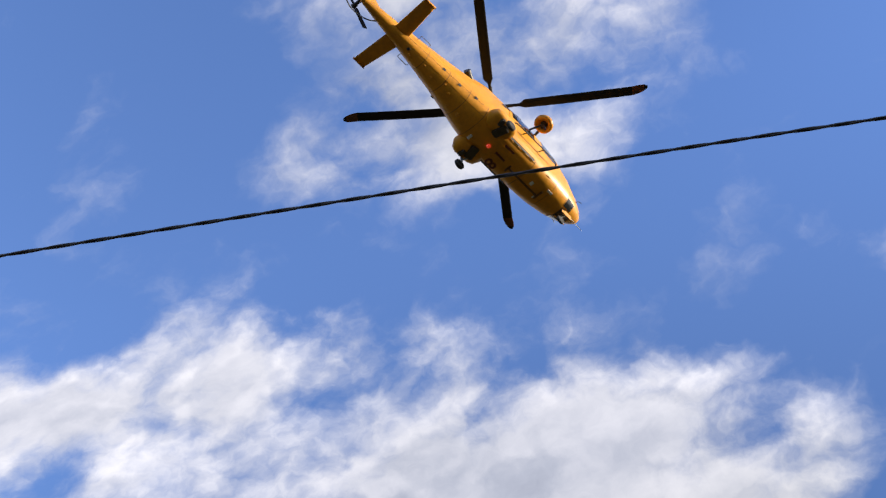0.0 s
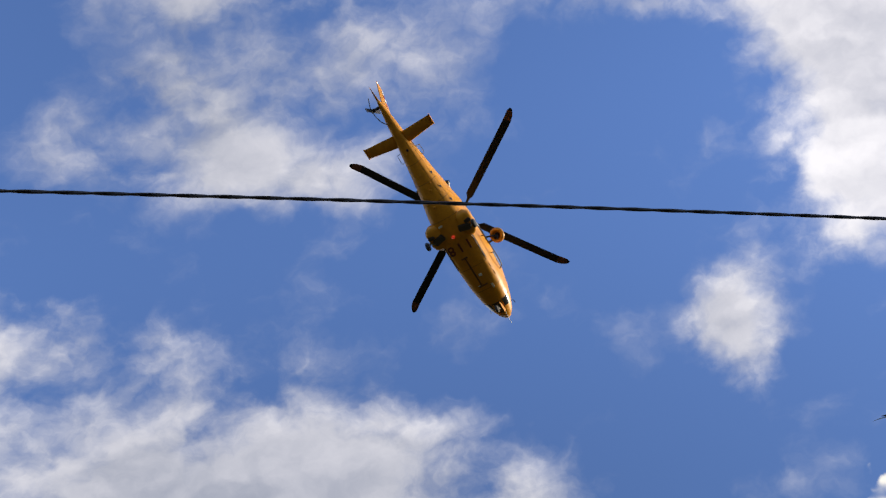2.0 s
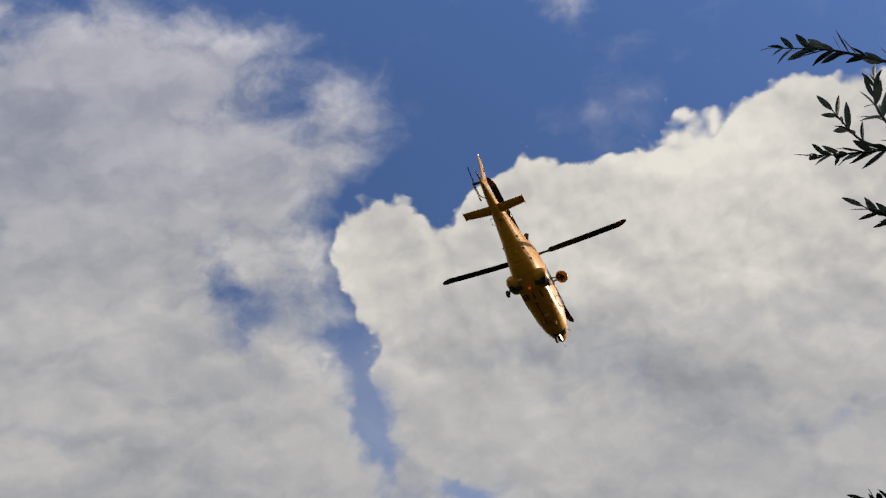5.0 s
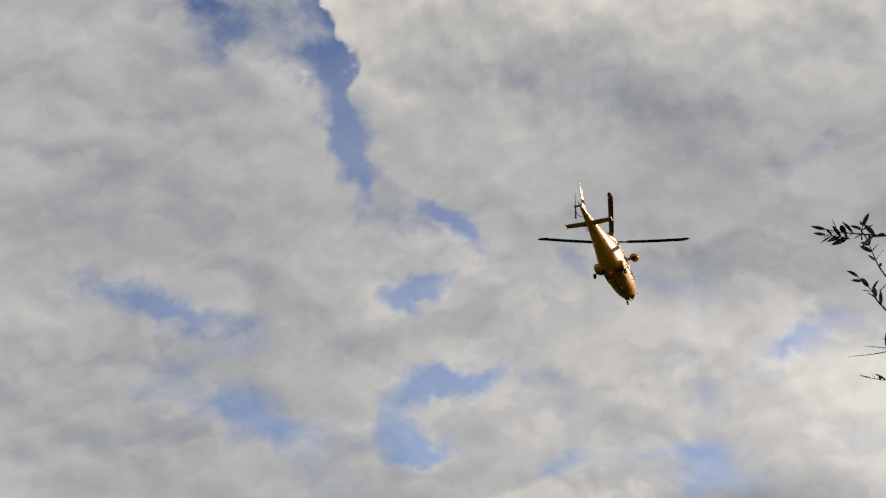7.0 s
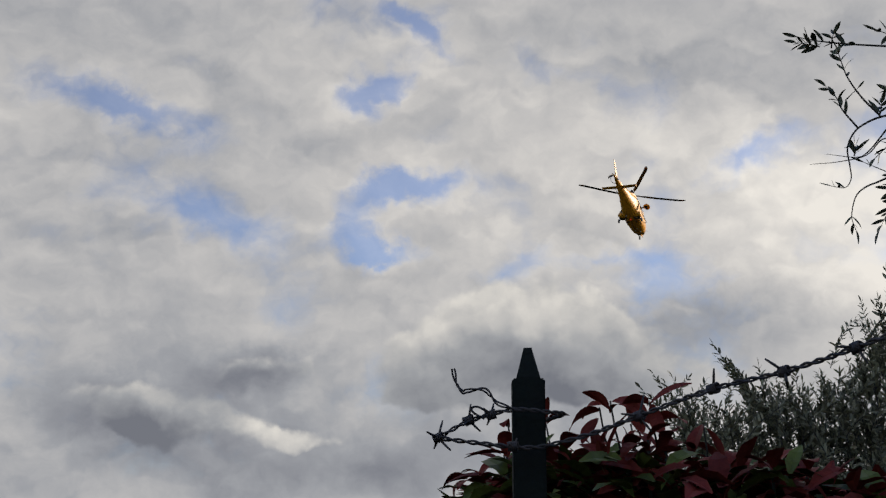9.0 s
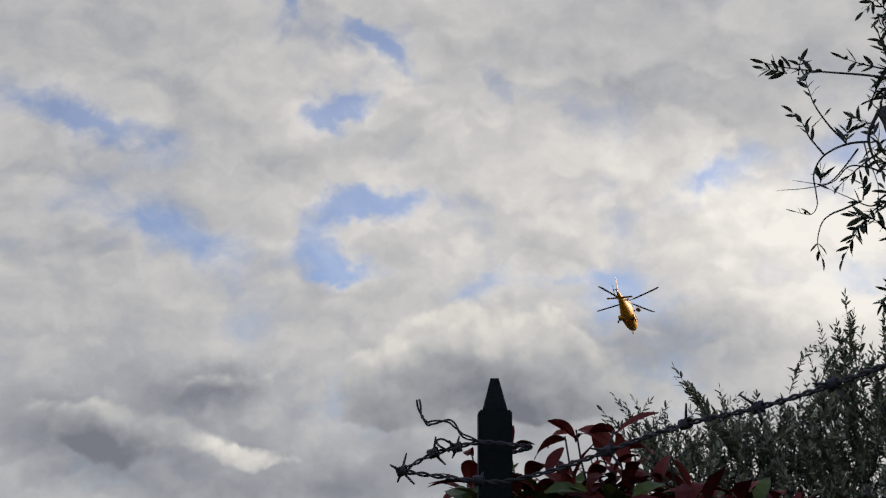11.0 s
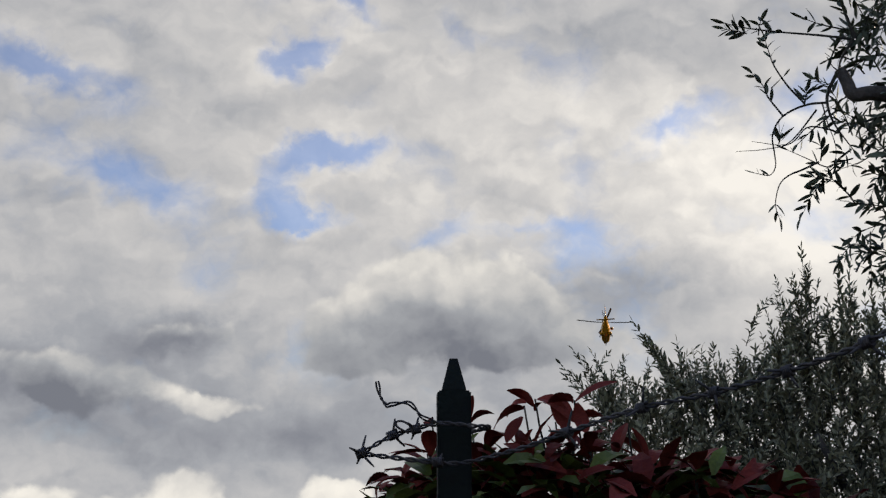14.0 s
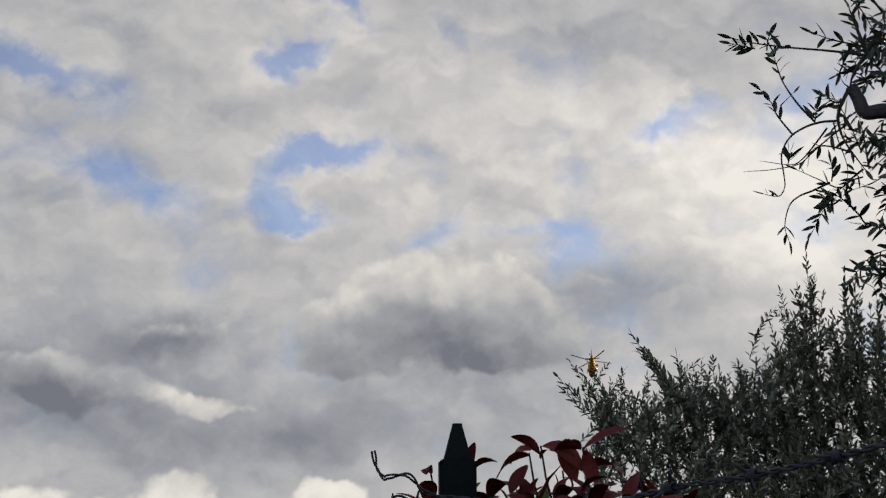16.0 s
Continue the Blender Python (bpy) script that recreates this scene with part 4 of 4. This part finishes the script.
def far_olive(place, seed, shoots, clear, label, height):
    """An olive with many upright shoots."""
    rng = random.Random(seed)
    top = tagged(empty("olive_tree", pose(*place)), label, "olive tree", "olive trees behind the fence")
    wood, twigs, leaves = Pile(), Pile(), Pile()
    wood.put(*tube_data(bend_line((0, 0, 0), (.08, 0, .5), (0, .05, 1.0), 8), lambda f: .13 * (1 - .3 * f), 10))
    for k in range(7):
        a = k * .9
        wood.put(*tube_data(bend_line((0, .05, .95), (.3 * math.cos(a), .3 * math.sin(a), 1.4), (.7 * math.cos(a), .6 * math.sin(a), height * .68), 7), lambda f: .06 * (1 - .7 * f), 7))
    for x, y, z, lx, ly, lz, n in shoots:
        for k in range(n):
            f = rng.random()
            c = Vector((x + max(-1.6, min(1.6, rng.gauss(0, 1))) * lx, y + rng.gauss(0, ly), z + rng.gauss(0, lz)))
            d = Vector((rng.gauss(0, .38), rng.gauss(0, .35), rng.uniform(.45, 1.0))).normalized()
            ln = rng.uniform(.22, .5)
            sprig(twigs, leaves, rng, bend_line(c - d * ln, c - d * ln * .4 + Vector((rng.uniform(-.05, .05), 0, .02)), c, 5), .003, .056, .021, .05, .8)
    for x, z, lean in clear:
        p = Vector((x - place[0], -.2 + rng.uniform(-.1, .1), z - .06))
        ln = rng.uniform(.45, .6)
        root = p + Vector((lean * ln, 0, -ln))
        sprig(twigs, leaves, rng, bend_line(root, (root + p) / 2 + Vector((rng.uniform(-.04, .04), 0, 0)), p, 8), .004, .062, .026, .02, .65)
        for k in range(5):
            f = rng.uniform(.05, .7)
            q = root.lerp(p, f)
            d = Vector((rng.uniform(-.3, .3) - lean * .4, rng.uniform(-.2, .2), .8)).normalized() * rng.uniform(.12, .25) * (1.15 - f)
            sprig(twigs, leaves, rng, bend_line(q, q + d * .5 + Vector((0, 0, .02)), q + d, 4), .003, .058, .024, .1, .65)
    SWAYING.append((top, place, .3))
    wood.make("trunk", BARK, top, "rough grey-brown trunk and limbs", True)
    tagged(twigs.make("twigwork", TWIG, top), kind="stuff")
    tagged(leaves.make("crown", OLIVE_FAR, top, "grey-green leaves, sunlit tone in their colour, on upright shoots"), kind="stuff")


def hedge():
    """The red-tipped shrub behind the post."""
    rng = random.Random(9)
    top = tagged(empty("shrub", pose(.32, 2.3, 0)), "evergreen shrub with young dark red leaves over green ones", "shrub")
    stems, inner = Pile(), Pile()
    crown = lambda x: 1.712 + .02 * math.sin(6 * x) - .20 * max(0, x - .28) - .05 * math.exp(-((x - .25) / .06) ** 2) - 1.0 * max(0, x - .6) - 1.6 * max(0, -.1 - x) ** 1.1
    leaf = [raw_mesh("leaf", *leaf_shape(1, .44, c, .28, 7, 1.25)) for c in (.25, .5, .8, 1.05)]
    foot = Vector((.32, 2.3, 0))

    def put_leaf(at, way, size, red, spin):
        ob = new("leaf", leaf[rng.randrange(4)][0 if red else 1])
        ob.parent = top
        ob.matrix_basis = aim(at - foot, way, spin) @ Matrix.Diagonal((size, size, size, 1))

    tips = []
    for k in range(40):
        x = -.2 + .9 * ((k + rng.random()) / 40)
        y = 2.3 + rng.uniform(-.2, .2)
        z = crown(x) - rng.random() ** 1.5 * .2
        tips.append((Vector((x, y, z)), z > crown(x) - .13, 7 if z > crown(x) - .13 else 6, 1.0))
    # young shoots that stand out above the rest
    for x, z, n, big in ((.07, 1.715, 5, .8), (.19, 1.71, 5, .8), (-.13, 1.66, 4, .7)):
        tips.append((Vector((x, 2.22, z)), True, n, big))
    for p, red, n, big in tips:
        base = foot + Vector((rng.uniform(-.12, .12), rng.uniform(-.1, .1), 0))
        line = bend_line(base, Vector((p.x, p.y, .7)), p, 10)
        tube = tube_data(line, lambda f: .009 * (1 - .7 * f), 6)
        stems.put([q - foot for q in tube[0]], tube[1])
        turn = rng.uniform(0, 6)
        for i in range(n):
            a = turn + i * 2.4 + rng.uniform(-.4, .4)
            way = Vector((math.cos(a), .7 * math.sin(a), 1.5 - .28 * i + rng.uniform(-.15, .15)))
            put_leaf(p + Vector((0, 0, -.010 * i)), way, rng.uniform(.062, .09) * big, red and i < 6, rng.uniform(-25, 25))
    # single young leaves that stand clear of the rest: foot and tip, across and up
    young = [((.104, 1.784), (.064, 1.822)), ((.110, 1.797), (.165, 1.782)), ((.106, 1.775), (.108, 1.806)), ((.176, 1.791), (.167, 1.832)), ((.178, 1.790), (.243, 1.820)), ((.180, 1.788), (.188, 1.738)), ((.190, 1.762), (.243, 1.764)), ((.172, 1.790), (.126, 1.802)),
             ((.088, 1.782), (.022, 1.752)), ((.090, 1.790), (.040, 1.786)), ((.082, 1.764), (.058, 1.722)), ((-.014, 1.752), (-.016, 1.798)), ((-.010, 1.756), (.019, 1.790)), ((-.080, 1.752), (-.104, 1.776))]
    young += [((-.155, 1.656), (-.213, 1.653)), ((-.160, 1.654), (-.200, 1.630)), ((-.140, 1.668), (-.178, 1.684)), ((-.095, 1.700), (-.135, 1.716)), ((-.085, 1.700), (-.150, 1.688)), ((-.100, 1.690), (-.150, 1.664)), ((.150, 1.742), (.118, 1.708)), ((.150, 1.746), (.172, 1.716)),
              ((.128, 1.752), (.150, 1.712)), ((.270, 1.752), (.245, 1.700)), ((.275, 1.742), (.300, 1.690)), ((.060, 1.748), (.096, 1.722)), ((.10, 1.742), (.076, 1.70)), ((.135, 1.80), (.155, 1.745))]
    old = [((.028, 1.662), (.088, 1.702)), ((.200, 1.655), (.184, 1.702)), ((.272, 1.616), (.264, 1.682)), ((.13, 1.65), (.15, 1.69)), ((-.05, 1.64), (-.085, 1.68))]
    for n, (a, b) in enumerate(young + old):
        a, b = Vector((a[0], 2.2 + rng.uniform(-.03, .03), a[1])), Vector((b[0], 2.2 + rng.uniform(-.05, .02), b[1]))
        put_leaf(a, b - a + Vector((0, 0, .3 * (b - a).length)), (b - a).length * 1.15, n < len(young), rng.uniform(-50, 50))
    for x, z in ((.106, 1.797), (.177, 1.794), (.086, 1.785), (-.012, 1.755), (-.082, 1.755), (-.145, 1.66), (-.09, 1.70), (.142, 1.755), (.272, 1.752)):
        tube = tube_data(bend_line((x * .4, .02, 1.2), (x - .3, -.06, z - .2), (x - .32, -.1, z), 8), lambda f: .004 * (1 - .6 * f), 6)
        stems.put([Vector((v.x, v.y, v.z)) for v in tube[0]], tube[1])
    for k in range(6500):
        x = rng.uniform(-.24, 1.15)
        top_z = crown(x) - .045
        z = top_z - rng.random() ** 2.1 * 1.2
        w = .28 + .12 * min(1, (top_z - z) / .4)
        p = Vector((x - .32, rng.uniform(-w, w), z))
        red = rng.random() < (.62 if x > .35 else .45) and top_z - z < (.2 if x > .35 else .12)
        v, f = leaf_shape(1, .42, .4, .3, 3)
        s = rng.uniform(.06, .095)
        m = aim(p, (rng.uniform(-1, 1), rng.uniform(-1, 1), rng.uniform(-.2, .9)), rng.uniform(-40, 40)) @ Matrix.Diagonal((s, s, s, 1))
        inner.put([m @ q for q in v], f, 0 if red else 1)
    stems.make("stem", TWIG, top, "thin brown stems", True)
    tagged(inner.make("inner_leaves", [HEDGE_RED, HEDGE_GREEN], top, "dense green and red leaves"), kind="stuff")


def raw_mesh(name, verts, faces):
    out = []
    for mat in (RED_LEAF, GREEN_LEAF):
        me = bpy.data.meshes.new(name)
        me.from_pydata(verts, [], faces)
        me.materials.append(mat)
        out.append(me)
    return out


NEAR_OLIVE, SPRAY = near_olive()
SWAYING.append((NEAR_OLIVE, (2.1, 3.9, 0), .06))
far_olive((1.6, 7.9, 0), 21, [(-.45, -.2, 2.36, .16, .15, .08, 30), (.3, -.25, 1.55, .5, .2, .22, 170), (-.05, -.1, 2.30, .40, .3, .15, 120),
          (0.05, 0, 1.95, .55, .35, .25, 230), (.35, 0, 2.40, .3, .25, .13, 60)],
          [(.56, 2.56, .9), (.65, 2.66, .6), (.72, 2.60, .5), (.776, 2.653, .4), (.60, 2.50, 1.0), (1.021, 2.824, .7), (1.06, 2.76, .7), (1.10, 2.72, .6), (1.173, 2.697, .3), (1.299, 2.697, .1), (1.35, 2.62, .2), (1.459, 2.653, 0), (1.50, 2.58, .2), (1.583, 2.61, -.1), (1.71, 2.653, .1), (1.789, 2.642, 0)],
          "olive tree with upright pale shoots behind the fence", 2.6)
far_olive((2.7, 7.7, 0), 22, [(-.5, -.1, 2.72, .2, .15, .13, 40), (-.3, 0, 2.55, .3, .25, .18, 70), (-.2, 0, 2.2, .5, .35, .28, 200), (.3, 0, 2.6, .4, .35, .3, 70), (-.4, -.3, 1.75, .6, .2, .25, 260)],
          [(2.086, 3.271, .1), (2.032, 3.092, .1), (2.10, 3.12, 0), (1.904, 2.938, .1), (1.857, 2.853, .2), (1.95, 2.90, .1), (2.299, 3.174, 0), (2.358, 3.129, -.1), (2.379, 3.0, -.1), (2.211, 2.927, .1), (2.528, 3.055, 0), (2.45, 2.95, .1)],
          "taller olive tree with tall feathery shoots behind the fence", 3.0)
hedge()

# ---- what moves ----
FLIGHT = [  # seconds, place, heading, pitch, bank, rotor phase
    (0.0, -13.767, 18.702, 35.754, -10.6, -0.7, -4.0, 35),
    (0.5, -12.855, 20.228, 37.647, -13.8, -4.2, -2.4, 38),
    (1.0, -12.140, 22.401, 40.029, -13.7, -8.1, -2.8, 43),
    (1.5, -11.361, 25.522, 42.371, -14.5, -11.3, -4.1, 52),
    (2.0, -10.38, 29.10, 44.30, -15.4, -13.4, -5.3, 56),
    (2.5, -9.145, 33.115, 45.561, -15.6, -14.7, -5.0, 61),
    (3.0, -8.018, 33.593, 42.293, -14.6, -14.8, -6.5, 65),
    (3.5, -6.655, 35.040, 38.972, -14.3, -14.1, -5.9, 76),
    (4.0, -5.405, 40.600, 38.600, -15.5, -14.6, -4.7, 87),
    (4.5, -4.202, 46.765, 38.245, -15.9, -15.7, -2.5, 88),
    (5.0, -2.74, 53.24, 37.34, -16.8, -16.6, -1.1, 89),
    (7.5, 3.44, 90.35, 33.32, -18.5, -12.9, 1.1, 22),
    (8.0, 4.98, 99.41, 33.09, -18.0, -12.5, 0.8, 15),
    (8.5, 6.69, 108.70, 33.14, -17.6, -13.3, 0.8, 22),
    (11.0, 15.55, 158.46, 32.96, -16.8, -13.3, -1.6, 60),
    (11.5, 17.37, 169.04, 33.15, -16.6, -14.3, -4.0, 65),
    (12.0, 19.08, 180.05, 33.08, -15.2, -14.2, -5.5, 69),
    (12.5, 20.74, 191.35, 32.82, -14.0, -13.6, -3.4, 74),
    (13.0, 22.49, 202.93, 33.06, -10.1, -14.7, -1.4, 80),
    (13.5, 23.97, 215.05, 33.19, -6.5, -15.9, -1.8, 88),
    (14.0, 25.40, 227.48, 33.62, -5.8, -17.1, -2.1, 13),
    (14.5, 26.70, 239.50, 34.00, -5.5, -17.0, -2.0, 18),
    (15.0, 27.40, 251.50, 33.80, -5.5, -17.0, -2.0, 23),
    (16.0, 28.80, 275.00, 32.60, -5.5, -17.0, -2.0, 33),
]
SPIN = 2350.0       # degrees a second


def motions():
    walk(HELICOPTER, [(t, Matrix.Translation((x, y, z)) @ pose(0, 0, 0, 0, 0, h) @ pose(0, 0, 0, p, 0, 0) @ pose(0, 0, 0, 0, b, 0)) for t, x, y, z, h, p, b, _ in FLIGHT])
    # the rotor's turn, unwound so that it keeps its speed from row to row
    turns = [(0.0, FLIGHT[0][-1])]
    for row in FLIGHT[1:]:
        t0, a0 = turns[-1]
        guess = a0 + SPIN * (row[0] - t0)
        turns.append((row[0], guess + (row[-1] - guess + 45) % 90 - 45))
    rows, tail = [], []
    for k in range(16 * FPS + 1):
        t = k / FPS
        i = max(j for j in range(len(turns) - 1) if turns[j][0] <= t or j == 0)
        (t0, a0), (t1, a1) = turns[i], turns[i + 1]
        a = a0 + (a1 - a0) * (t - t0) / (t1 - t0)
        rows.append((t, pose(0, 0, 2.7, 0, 0, a % 360)))
        tail.append((t, pose(-.45, -6.35, 1.5, (k * 77 + 40) % 360, 0, 0)))
    # trees rock a little in the wind
    for n, (tree, place, most) in enumerate(SWAYING):
        walk(tree, [(k / 2, pose(*place, most * math.sin(1.9 * k + n), most * math.sin(1.3 * k + 2 * n) * math.cos(.37 * k), 0)) for k in range(33)])
    # gusts push the high spray aside
    walk(SPRAY, [(t, pose(x, 0, z)) for t, x, z in ((0, -.23, -.05), (1, -.22, -.05), (2, -.20, .0), (2.5, -.15, .13), (3, -.11, .13), (3.5, -.08, .05), (4, -.06, -.05), (4.5, -.03, -.04), (5, 0, 0), (8, .04, -.01), (12, .02, .01), (16, .04, 0))])
    walk(MAIN_ROTOR, rows)
    walk(TAIL_ROTOR, tail)


motions()
